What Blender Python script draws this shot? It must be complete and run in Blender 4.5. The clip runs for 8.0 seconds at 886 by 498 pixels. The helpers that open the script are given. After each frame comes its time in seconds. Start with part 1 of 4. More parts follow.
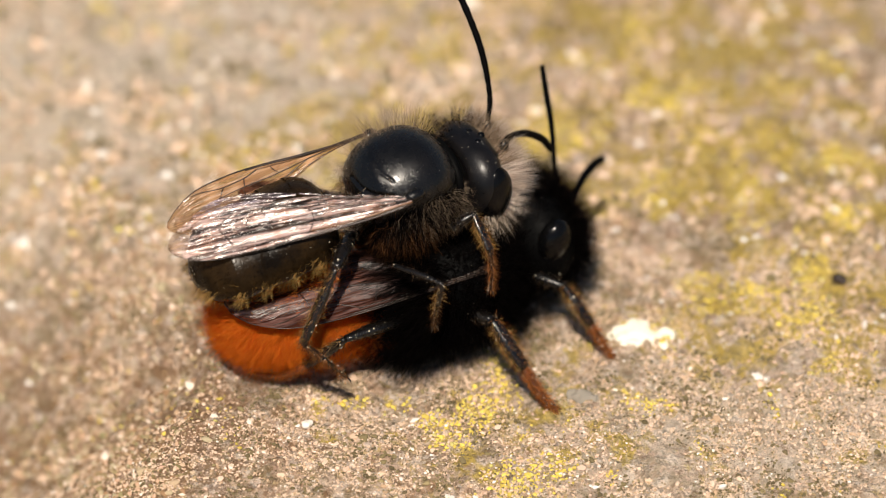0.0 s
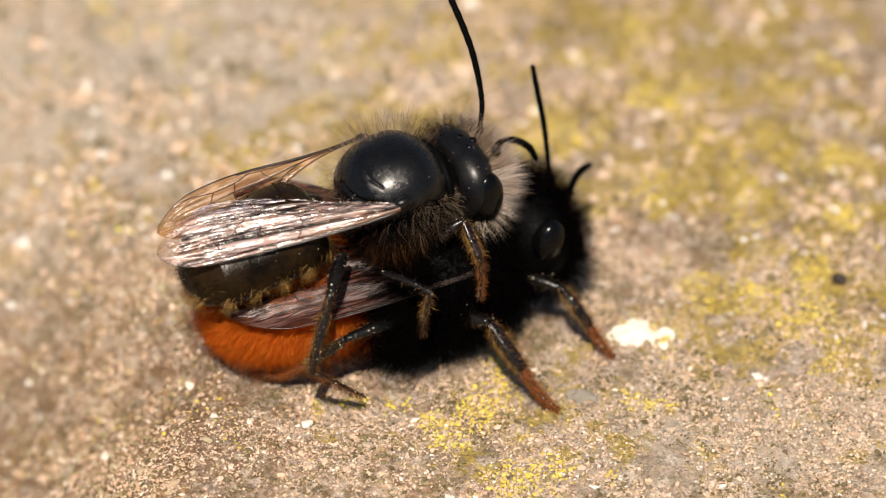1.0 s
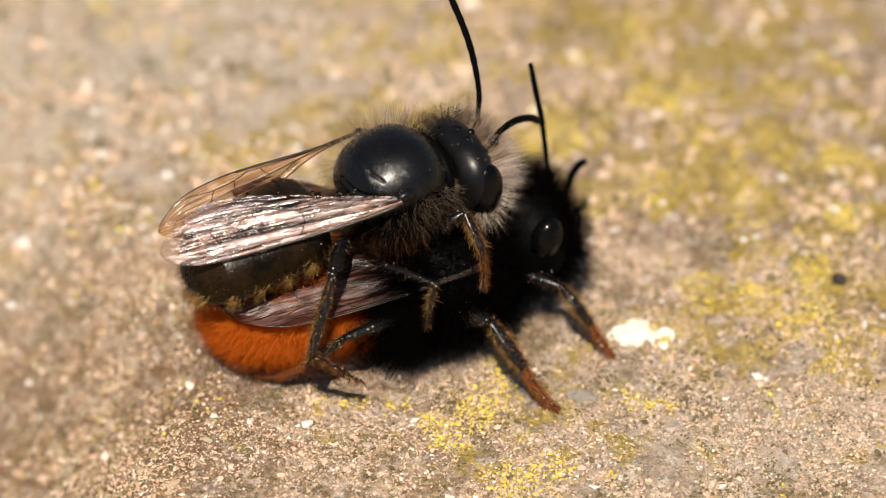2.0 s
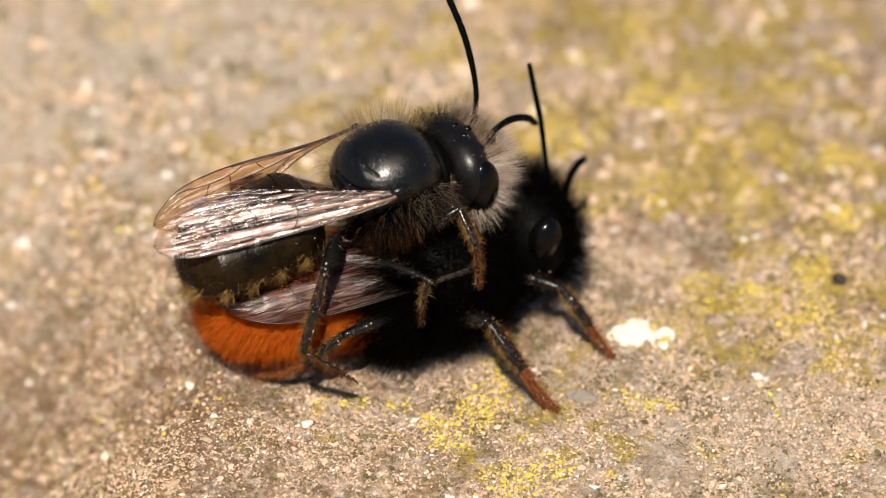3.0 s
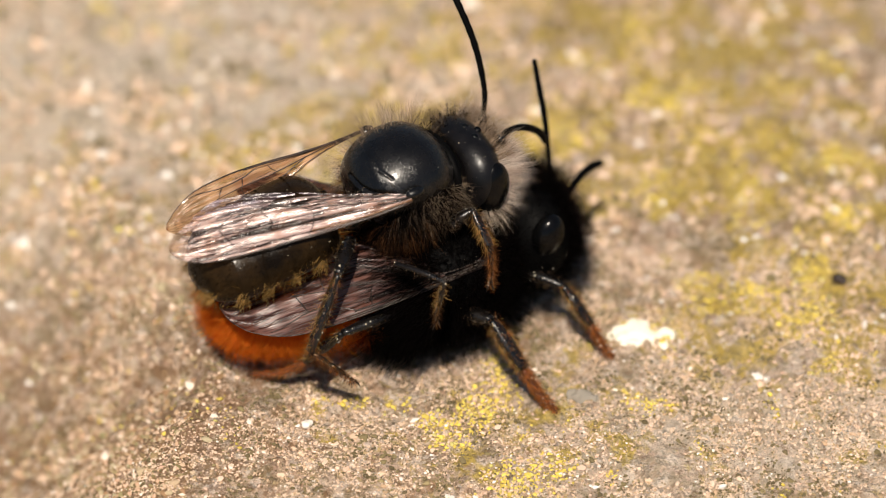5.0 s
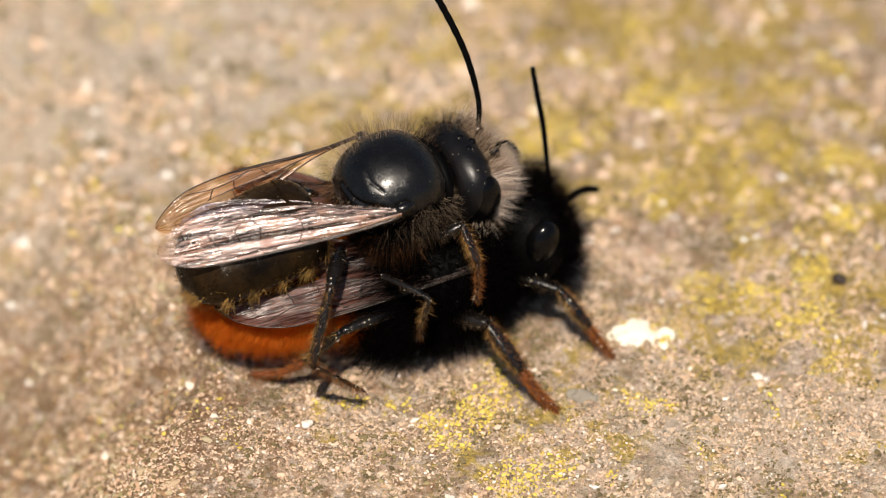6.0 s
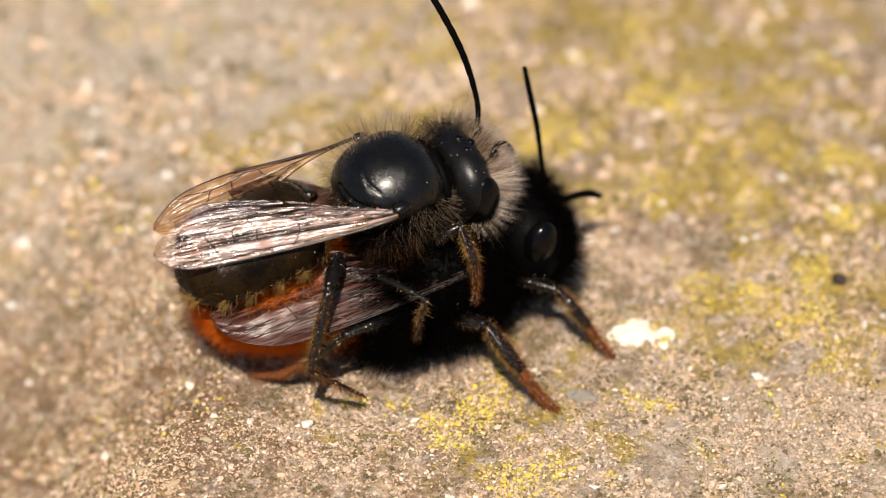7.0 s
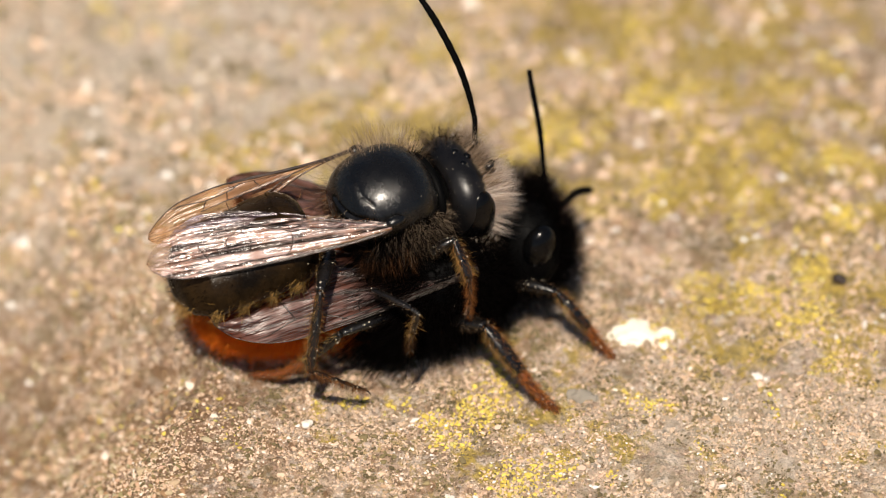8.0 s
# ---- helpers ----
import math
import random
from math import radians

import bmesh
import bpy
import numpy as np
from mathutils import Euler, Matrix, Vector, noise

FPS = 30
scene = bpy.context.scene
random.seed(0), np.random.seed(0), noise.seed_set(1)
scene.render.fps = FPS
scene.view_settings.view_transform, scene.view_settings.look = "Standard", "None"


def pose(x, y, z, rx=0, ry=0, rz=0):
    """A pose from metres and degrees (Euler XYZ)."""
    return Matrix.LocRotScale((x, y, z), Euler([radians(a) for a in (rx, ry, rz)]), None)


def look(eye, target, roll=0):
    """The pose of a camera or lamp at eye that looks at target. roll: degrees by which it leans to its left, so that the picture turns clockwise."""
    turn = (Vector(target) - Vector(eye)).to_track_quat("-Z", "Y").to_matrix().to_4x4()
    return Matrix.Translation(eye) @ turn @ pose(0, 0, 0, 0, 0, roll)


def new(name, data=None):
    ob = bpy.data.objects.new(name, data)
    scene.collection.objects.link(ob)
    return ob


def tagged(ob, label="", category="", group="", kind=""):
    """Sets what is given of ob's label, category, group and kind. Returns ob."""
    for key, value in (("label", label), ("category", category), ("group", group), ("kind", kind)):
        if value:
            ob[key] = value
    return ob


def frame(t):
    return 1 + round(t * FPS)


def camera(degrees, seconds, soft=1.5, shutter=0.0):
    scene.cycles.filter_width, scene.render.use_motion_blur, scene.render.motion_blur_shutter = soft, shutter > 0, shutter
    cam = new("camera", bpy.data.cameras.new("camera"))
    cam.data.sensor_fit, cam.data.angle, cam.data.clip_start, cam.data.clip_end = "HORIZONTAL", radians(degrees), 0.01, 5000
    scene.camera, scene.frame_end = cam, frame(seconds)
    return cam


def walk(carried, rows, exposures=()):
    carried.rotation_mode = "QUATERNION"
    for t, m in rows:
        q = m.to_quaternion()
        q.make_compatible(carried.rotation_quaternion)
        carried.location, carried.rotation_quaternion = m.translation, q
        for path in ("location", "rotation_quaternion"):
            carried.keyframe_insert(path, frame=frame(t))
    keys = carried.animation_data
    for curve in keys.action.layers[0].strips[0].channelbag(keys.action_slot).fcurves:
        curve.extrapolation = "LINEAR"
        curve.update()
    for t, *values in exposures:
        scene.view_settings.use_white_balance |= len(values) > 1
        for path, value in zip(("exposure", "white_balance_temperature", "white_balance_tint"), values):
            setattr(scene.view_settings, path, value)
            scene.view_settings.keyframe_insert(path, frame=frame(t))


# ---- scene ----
# One millimetre. All lengths below are in millimetres, the scene in metres.
MM = 0.001


def at_mm(x, y, z, rx=0, ry=0, rz=0):
    return pose(x * MM, y * MM, z * MM, rx, ry, rz)


# ---- camera: a macro lens on a tripod, looking 42 degrees down ----
cam = camera(12.0, 8.0, soft=0.95, shutter=0.12)
EYE = Vector((0, -106.058, 99.295)) * MM
AIM = Vector((0, 0, 3.8)) * MM
STAND = look(EYE, AIM)
cam.data.dof.use_dof = True
cam.data.dof.focus_distance = 140.6 * MM
cam.data.dof.aperture_fstop = 36
walk(cam, [(0.0, STAND), (8.0, STAND)], exposures=[(0.0, 0.36), (8.0, 0.36)])

# ---- light: high sun from the front, a little to the left ----
SUN_EL, SUN_AZ = 61.0, 263.0  # azimuth: degrees from +x towards +y
world = bpy.data.worlds.new("sky")
scene.world = world
world.use_nodes = True
sky = world.node_tree.nodes.new("ShaderNodeTexSky")
sky.sky_type = "NISHITA"
sky.sun_disc = False
sky.sun_elevation = radians(SUN_EL)
sky.sun_rotation = radians(90 - SUN_AZ)
background = world.node_tree.nodes["Background"]
background.inputs["Strength"].default_value = 0.05
world.node_tree.links.new(sky.outputs[0], background.inputs["Color"])
sun = new("sun", bpy.data.lights.new("sun", "SUN"))
sun.data.energy = 5.0
sun.data.angle = radians(0.6)
sun.data.color = (1.0, 0.885, 0.75)
to_sun = Vector((math.cos(radians(SUN_EL)) * math.cos(radians(SUN_AZ)),
                 math.cos(radians(SUN_EL)) * math.sin(radians(SUN_AZ)), math.sin(radians(SUN_EL))))
sun.matrix_basis = look(to_sun, (0, 0, 0))


# ---- materials ----
class Nodes:
    """A short way to wire a node material."""

    def __init__(self, name):
        self.m = bpy.data.materials.new(name)
        self.m.use_nodes = True
        self.t = self.m.node_tree
        self.bsdf = self.t.nodes["Principled BSDF"]
        self.out = self.t.nodes["Material Output"]

    def put(self, kind, **values):
        n = self.t.nodes.new(kind)
        for key, value in values.items():
            n.inputs[key.replace("_", " ")].default_value = value
        return n

    def link(self, a, b):
        self.t.links.new(a, b)

    def coords(self):
        return self.t.nodes.new("ShaderNodeTexCoord").outputs["Object"]

    def noise(self, size_mm, detail=3.0, rough=0.6, vector=None):
        n = self.put("ShaderNodeTexNoise", Scale=1.0 / (size_mm * MM), Detail=detail, Roughness=rough)
        self.link(vector if vector else self.coords(), n.inputs["Vector"])
        return n.outputs["Fac"]

    def ramp(self, fac, stops):
        n = self.t.nodes.new("ShaderNodeValToRGB")
        ramp = n.color_ramp
        while len(ramp.elements) < len(stops):
            ramp.elements.new(0.5)
        for e, (p, c) in zip(ramp.elements, stops):
            e.position = p
            e.color = (*c, 1) if len(c) == 3 else c
        self.link(fac, n.inputs[0])
        return n.outputs[0]

    def math(self, op, a, b=None, clamp=False):
        n = self.t.nodes.new("ShaderNodeMath")
        n.operation, n.use_clamp = op, clamp
        for i, v in enumerate((a, b)):
            if v is None:
                continue
            if isinstance(v, (int, float)):
                n.inputs[i].default_value = v
            else:
                self.link(v, n.inputs[i])
        return n.outputs[0]

    def mix(self, fac, a, b):
        n = self.t.nodes.new("ShaderNodeMix")
        n.data_type = "RGBA"
        for i, v in ((0, fac), (6, a), (7, b)):
            if isinstance(v, (int, float)):
                n.inputs[i].default_value = v
            elif isinstance(v, tuple):
                n.inputs[i].default_value = (*v, 1)
            else:
                self.link(v, n.inputs[i])
        return n.outputs[2]

    def bump(self, height, depth_mm, strength=1.0):
        n = self.put("ShaderNodeBump", Strength=strength, Distance=depth_mm * MM)
        self.link(height, n.inputs["Height"])
        self.link(n.outputs[0], self.bsdf.inputs["Normal"])
        return n.outputs[0]

    def base(self, color, rough, spec=0.5, metal=0.0):
        if isinstance(color, tuple):
            self.bsdf.inputs["Base Color"].default_value = (*color, 1)
        else:
            self.link(color, self.bsdf.inputs["Base Color"])
        if isinstance(rough, float):
            self.bsdf.inputs["Roughness"].default_value = rough
        else:
            self.link(rough, self.bsdf.inputs["Roughness"])
        self.bsdf.inputs["Specular IOR Level"].default_value = spec
        self.bsdf.inputs["Metallic"].default_value = metal


def cuticle(name, dark, light, rough, pit_mm, pit_depth, spec=0.5):
    """Insect shell: dark, satin, covered with fine pits."""
    n = Nodes(name)
    blotch = n.noise(0.9, 4)
    n.base(n.mix(n.ramp(blotch, [(0.35, (0, 0, 0)), (0.7, (1, 1, 1))]), dark, light),
           n.math("ADD", n.math("MULTIPLY", n.noise(0.35), 0.22), rough - 0.11), spec)
    pits = n.put("ShaderNodeTexVoronoi", Scale=1.0 / (pit_mm * MM))
    n.link(n.coords(), pits.inputs["Vector"])
    low = n.ramp(pits.outputs["Distance"], [(0.0, (0, 0, 0)), (0.45, (1, 1, 1))])
    n.bump(n.math("ADD", low, n.math("MULTIPLY", n.noise(0.5), 0.8)), pit_depth)
    return n.m


def fur_stuff(name, root, tip, through_light=0.35, rough=0.45, rare=1.0, spec=0.2):
    """Hair: one strand differs a little from the next."""
    n = Nodes(name)
    geo = n.t.nodes.new("ShaderNodeNewGeometry")
    color = n.mix(n.math("POWER", geo.outputs["Random Per Island"], rare), root, tip)
    n.base(color, rough, spec)
    glow = n.put("ShaderNodeBsdfTranslucent")
    n.link(color, glow.inputs["Color"])
    both = n.put("ShaderNodeMixShader", Fac=through_light)
    n.link(n.bsdf.outputs[0], both.inputs[1])
    n.link(glow.outputs[0], both.inputs[2])
    n.link(both.outputs[0], n.out.inputs["Surface"])
    return n.m


def membrane(name, dark, light, clear, rough, coat=1.0, relief=0.13, stain=(0.86, 0.78, 0.72)):
    """Wing skin: smoky, half clear, pleated lengthwise and glossy."""
    n = Nodes(name)

    def pleats(size_mm, stretch_x, detail):
        lines = n.put("ShaderNodeTexNoise", Scale=1.0 / (size_mm * MM), Detail=detail, Roughness=0.6)
        stretch = n.put("ShaderNodeMapping")
        stretch.inputs["Scale"].default_value = (stretch_x, 1.0, 1.0)
        n.link(n.coords(), stretch.inputs["Vector"])
        n.link(stretch.outputs[0], lines.inputs["Vector"])
        return lines.outputs["Fac"]

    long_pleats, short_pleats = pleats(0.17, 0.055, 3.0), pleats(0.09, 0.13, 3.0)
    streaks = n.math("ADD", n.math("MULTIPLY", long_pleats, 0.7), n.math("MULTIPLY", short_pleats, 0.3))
    # Pale streaks in the colour; on WING they stand in for pleat glints.
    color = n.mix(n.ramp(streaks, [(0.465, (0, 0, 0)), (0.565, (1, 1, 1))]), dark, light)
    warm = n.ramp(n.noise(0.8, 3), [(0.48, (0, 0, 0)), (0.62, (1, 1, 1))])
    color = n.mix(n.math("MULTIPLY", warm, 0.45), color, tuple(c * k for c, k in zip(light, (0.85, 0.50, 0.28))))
    n.base(color, rough, 0.2 + 0.5 * coat)
    n.bsdf.inputs["Coat Weight"].default_value = coat
    n.bsdf.inputs["Coat IOR"].default_value = 1.9
    n.bsdf.inputs["Coat Roughness"].default_value = rough
    n.bsdf.inputs["Coat Tint"].default_value = (1.0, 0.94, 0.92, 1)
    height = n.math("ADD", long_pleats, n.math("MULTIPLY", short_pleats, 0.22))
    normal = n.bump(height, relief)
    n.link(normal, n.bsdf.inputs["Coat Normal"])
    clearer = n.put("ShaderNodeBsdfTransparent", Color=(*stain, 1))
    both = n.put("ShaderNodeMixShader")
    window = n.ramp(streaks, [(0.44, (min(1, clear * 1.9),) * 3), (0.56, (clear * 0.7,) * 3)])
    n.link(window, both.inputs["Fac"])
    n.link(n.bsdf.outputs[0], both.inputs[1])
    n.link(clearer.outputs[0], both.inputs[2])
    n.link(both.outputs[0], n.out.inputs["Surface"])
    return n.m


BLACK = cuticle("black_shell", (0.002, 0.002, 0.002), (0.005, 0.0045, 0.004), 0.27, 0.05, 0.005, 0.42)
SATIN = cuticle("satin_black_shell", (0.003, 0.003, 0.0035), (0.008, 0.007, 0.007), 0.31, 0.06, 0.005, 0.26)
DULL = cuticle("dull_black_shell", (0.001, 0.001, 0.0011), (0.0025, 0.0025, 0.0025), 0.5, 0.06, 0.006, 0.03)
BRONZE = cuticle("bronze_black_shell", (0.004, 0.0024, 0.001), (0.022, 0.012, 0.004), 0.28, 0.09, 0.006, 0.10)
EYE_DARK = cuticle("faceted_eye", (0.0012, 0.0012, 0.0014), (0.003, 0.003, 0.003), 0.20, 0.035, 0.0006, 0.2)
LEG = cuticle("leg_shell", (0.002, 0.002, 0.002), (0.006, 0.0045, 0.0035), 0.28, 0.06, 0.006, 0.5)
RUST = cuticle("rusty_tarsus", (0.05, 0.013, 0.004), (0.20, 0.055, 0.014), 0.4, 0.06, 0.006, 0.5)
HORN = cuticle("orange_shell", (0.05, 0.008, 0.001), (0.10, 0.018, 0.002), 0.4, 0.06, 0.006, 0.5)
AMBER = cuticle("amber_vein", (0.10, 0.045, 0.018), (0.18, 0.09, 0.04), 0.35, 0.06, 0.003, 0.5)
VEIN = cuticle("dark_vein", (0.012, 0.007, 0.005), (0.04, 0.022, 0.014), 0.35, 0.06, 0.003, 0.5)
# Near wing: the whitish second colour paints in highlights on the pleats.
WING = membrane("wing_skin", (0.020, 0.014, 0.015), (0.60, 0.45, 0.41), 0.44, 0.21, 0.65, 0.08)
WING_CLEAR = membrane("clear_wing_skin", (0.06, 0.03, 0.015), (0.36, 0.20, 0.10), 0.52, 0.24, 0.7, 0.07, (0.80, 0.64, 0.46))
WING_LILAC = membrane("lilac_wing_skin", (0.03, 0.022, 0.032), (0.22, 0.18, 0.23), 0.42, 0.26, 0.5, 0.08)
WING_DARK = membrane("smoky_wing_skin", (0.03, 0.014, 0.011), (0.13, 0.068, 0.058), 0.24, 0.33, 0.14, 0.05, (0.40, 0.24, 0.20))
FUR_BLACK = fur_stuff("black_fur", (0.0005, 0.0004, 0.0004), (0.003, 0.002, 0.0018), 0.04, spec=0.015)
FUR_BROWN = fur_stuff("brown_fur", (0.004, 0.003, 0.002), (0.30, 0.19, 0.11), 0.3, rare=5.0, spec=0.1)
FUR_UMBER = fur_stuff("umber_fur", (0.006, 0.003, 0.002), (0.42, 0.20, 0.08), 0.35, rare=3.0, spec=0.1)
FUR_BUFF = fur_stuff("buff_fur", (0.03, 0.018, 0.010), (0.60, 0.46, 0.32), 0.4, rare=2.0)
FUR_PALE = fur_stuff("pale_fur", (0.58, 0.45, 0.35), (0.95, 0.86, 0.77), 0.45)
FUR_BUFF_PALE = fur_stuff("light_buff_fur", (0.16, 0.10, 0.055), (0.72, 0.56, 0.40), 0.5, rare=1.2)
FUR_CHEEK = fur_stuff("cheek_fur", (0.10, 0.06, 0.03), (0.92, 0.80, 0.66), 0.45, rare=1.5)
FUR_FOOT = fur_stuff("foot_fur", (0.03, 0.009, 0.003), (0.85, 0.30, 0.07), 0.4, rare=1.1)
FUR_GOLD = fur_stuff("golden_fur", (0.10, 0.05, 0.012), (0.85, 0.54, 0.17), 0.4, rare=1.5)
FUR_ORANGE = fur_stuff("orange_fur", (0.70, 0.115, 0.003), (1.0, 0.38, 0.035), 0.5, rare=1.3)
FUR_RUST = fur_stuff("rusty_fur", (0.012, 0.005, 0.003), (0.78, 0.30, 0.08), 0.4, rare=2.6)


def stone_stuff():
    """Weathered stone: sandy grains, pink and grey, with stains and crusts of yellow lichen."""
    n = Nodes("weathered_stone")
    sep = n.t.nodes.new("ShaderNodeSeparateXYZ")
    n.link(n.coords(), sep.inputs[0])
    X, Y = sep.outputs[0], sep.outputs[1]

    def colony(cx, cy, rx, ry):
        dx = n.math("DIVIDE", n.math("SUBTRACT", X, cx * MM), rx * MM)
        dy = n.math("DIVIDE", n.math("SUBTRACT", Y, cy * MM), ry * MM)
        d = n.math("ADD", n.math("MULTIPLY", dx, dx), n.math("MULTIPLY", dy, dy))
        return n.math("SUBTRACT", 1.0, d, clamp=True)

    grain = n.put("ShaderNodeTexVoronoi", Scale=1.0 / (0.30 * MM))
    speck = n.put("ShaderNodeTexVoronoi", Scale=1.0 / (0.13 * MM))
    wobble = n.put("ShaderNodeTexNoise", Scale=1.0 / (0.2 * MM), Detail=2.0)
    n.link(n.coords(), wobble.inputs["Vector"])
    bent = n.t.nodes.new("ShaderNodeVectorMath")
    bent.operation = "MULTIPLY_ADD"
    n.link(wobble.outputs["Color"], bent.inputs[0])
    bent.inputs[1].default_value = (0.15 * MM,) * 3
    n.link(n.coords(), bent.inputs[2])
    picks = []
    for cells in (grain, speck):
        n.link(bent.outputs[0], cells.inputs["Vector"])
        pick = n.t.nodes.new("ShaderNodeSeparateColor")
        n.link(cells.outputs["Color"], pick.inputs[0])
        picks.append(pick.outputs[0])
    sand = n.ramp(picks[0], [(0.0, (0.20, 0.13, 0.07)), (0.18, (0.50, 0.33, 0.21)), (0.4, (0.72, 0.50, 0.36)),
                             (0.7, (0.64, 0.46, 0.32)), (0.85, (0.80, 0.62, 0.48)), (1.0, (0.90, 0.82, 0.72))])
    fines = n.ramp(picks[1], [(0.0, (0.08, 0.06, 0.03)), (0.12, (0.20, 0.14, 0.08)), (0.22, (0.66, 0.47, 0.34)), (0.45, (0.78, 0.58, 0.44)),
                              (0.75, (0.76, 0.59, 0.44)), (0.92, (0.82, 0.68, 0.55)), (1.0, (0.95, 0.91, 0.85))])
    base = n.mix(0.5, sand, fines)
    mottle = n.put("ShaderNodeTexVoronoi", Scale=1.0 / (0.5 * MM))
    n.link(bent.outputs[0], mottle.inputs["Vector"])
    pick = n.t.nodes.new("ShaderNodeSeparateColor")
    n.link(mottle.outputs["Color"], pick.inputs[0])
    blotches = n.ramp(pick.outputs[0], [(0.10, (0.17, 0.14, 0.05)), (0.28, (0.42, 0.23, 0.12)), (0.40, (0.70, 0.46, 0.31)), (0.52, (0.34, 0.30, 0.13)),
                                        (0.64, (0.80, 0.58, 0.43)), (0.78, (0.46, 0.36, 0.20)), (0.92, (0.92, 0.82, 0.70))])
    worn = n.math("MULTIPLY", n.math("ADD", n.math("MULTIPLY", X, -0.16 / MM), -0.75, clamp=True), 0.55, clamp=True)
    worn = n.math("MULTIPLY", worn, n.math("ADD", n.math("MULTIPLY", Y, -0.14 / MM), 1.2, clamp=True))
    base = n.mix(n.math("ADD", worn, 0.18), base, blotches)
    broad = n.ramp(n.noise(3.2, 4, 0.65), [(0.36, (0, 0, 0)), (0.62, (1, 1, 1))])
    base = n.mix(n.math("MULTIPLY", broad, 0.45), base, (0.84, 0.66, 0.52))
    pink = n.ramp(n.noise(2.1, 3), [(0.52, (0, 0, 0)), (0.70, (1, 1, 1))])
    base = n.mix(n.math("MULTIPLY", pink, 0.45), base, (0.66, 0.40, 0.28))
    olive = n.ramp(n.noise(1.1, 5, 0.75), [(0.49, (0, 0, 0)), (0.56, (1, 1, 1))])
    base = n.mix(n.math("MULTIPLY", olive, 0.5), base, (0.24, 0.18, 0.07))
    pale = n.ramp(n.noise(0.75, 4, 0.7), [(0.54, (0, 0, 0)), (0.60, (1, 1, 1))])
    base = n.mix(n.math("MULTIPLY", pale, 0.75), base, (0.88, 0.74, 0.62))
    rusty = n.ramp(n.noise(0.9, 4, 0.7), [(0.55, (0, 0, 0)), (0.62, (1, 1, 1))])
    base = n.mix(n.math("MULTIPLY", rusty, 0.5), base, (0.42, 0.22, 0.115))
    soot = n.ramp(n.noise(0.30, 4, 0.75), [(0.545, (0, 0, 0)), (0.59, (1, 1, 1))])
    base = n.mix(n.math("MULTIPLY", soot, 0.5), base, (0.10, 0.08, 0.045))
    bleached = n.math("ADD", n.math("MULTIPLY", colony(-11, 15, 15, 11), 0.62), n.math("MULTIPLY", colony(10, -5, 9, 6), 0.30), clamp=True)
    base = n.mix(bleached, base, (0.88, 0.78, 0.63))
    damp = n.math("ADD", n.math("MULTIPLY", n.math("ADD", colony(-15, -6, 10, 12), n.math("MULTIPLY", colony(-8, -4, 5, 6), 0.5)), 0.15), n.noise(0.42, 5, 0.85))
    moss = n.ramp(damp, [(0.54, (0, 0, 0)), (0.64, (1, 1, 1))])
    base = n.mix(n.math("MULTIPLY", moss, 0.75), base, (0.24, 0.13, 0.06))
    spread = n.math("ADD", colony(10.5, 8.5, 9, 7), colony(-1.5, 10.5, 7.5, 3.2))
    spread = n.math("ADD", spread, colony(13, 0.5, 7, 4.5))
    spread = n.math("ADD", spread, n.math("MULTIPLY", colony(3, -5, 6, 5), 0.55))
    spread = n.math("ADD", spread, n.math("MULTIPLY", colony(7.5, 17, 14, 5), 0.9))
    spread = n.math("ADD", spread, n.math("MULTIPLY", colony(-8, 9, 3.5, 1.6), 0.8))
    bare = n.math("ADD", n.math("MULTIPLY", colony(6.8, 4.2, 3.8, 2.4), 1.3), n.math("MULTIPLY", colony(-13, -4, 9, 9), 0.9))
    spread = n.math("SUBTRACT", spread, bare)
    patch = n.math("MULTIPLY", n.math("ADD", n.noise(1.6, 4, 0.7), n.math("MULTIPLY", spread, 0.17)), 1.0)
    mask = n.ramp(patch, [(0.57, (0, 0, 0)), (0.66, (1, 1, 1))])
    crust = n.mix(n.ramp(n.noise(0.25, 3), [(0.4, (0, 0, 0)), (0.62, (1, 1, 1))]), (0.40, 0.29, 0.06), (0.70, 0.50, 0.08))
    base = n.mix(n.math("MULTIPLY", mask, 0.8), base, crust)
    n.base(base, 0.9, 0.25)
    fine = n.math("ADD", n.math("MULTIPLY", grain.outputs["Distance"], -0.8), n.noise(0.10, 5, 0.75))
    n.bump(fine, 0.28, 1.0)
    return n.m


STONE = stone_stuff()


def grain_stuff(name, stops, rough, spec):
    n = Nodes(name)
    geo = n.t.nodes.new("ShaderNodeNewGeometry")
    color = n.ramp(geo.outputs["Random Per Island"], stops)
    n.base(n.mix(n.math("MULTIPLY", n.noise(0.15), 0.3), color, (0.3, 0.22, 0.14)), rough, spec)
    n.bump(n.noise(0.06, 4), 0.03, 0.8)
    return n.m


GRIT = grain_stuff("stone_grit", [(0.0, (0.09, 0.07, 0.035)), (0.14, (0.26, 0.21, 0.10)), (0.28, (0.46, 0.31, 0.19)), (0.45, (0.68, 0.49, 0.35)), (0.60, (0.70, 0.50, 0.36)),
                                  (0.75, (0.74, 0.56, 0.43)), (0.93, (0.58, 0.43, 0.31)), (1.0, (0.92, 0.84, 0.74))], 0.85, 0.2)
RUSTY_GRIT = grain_stuff("rusty_grit", [(0.0, (0.12, 0.09, 0.04)), (0.25, (0.34, 0.19, 0.10)), (0.45, (0.22, 0.20, 0.09)), (0.62, (0.58, 0.36, 0.24)), (0.8, (0.36, 0.33, 0.20)),
                                        (0.93, (0.66, 0.47, 0.34)), (1.0, (0.86, 0.76, 0.64))], 0.9, 0.2)
QUARTZ = grain_stuff("pale_quartz", [(0.0, (0.66, 0.58, 0.50)), (1.0, (0.86, 0.83, 0.78))], 0.4, 0.5)
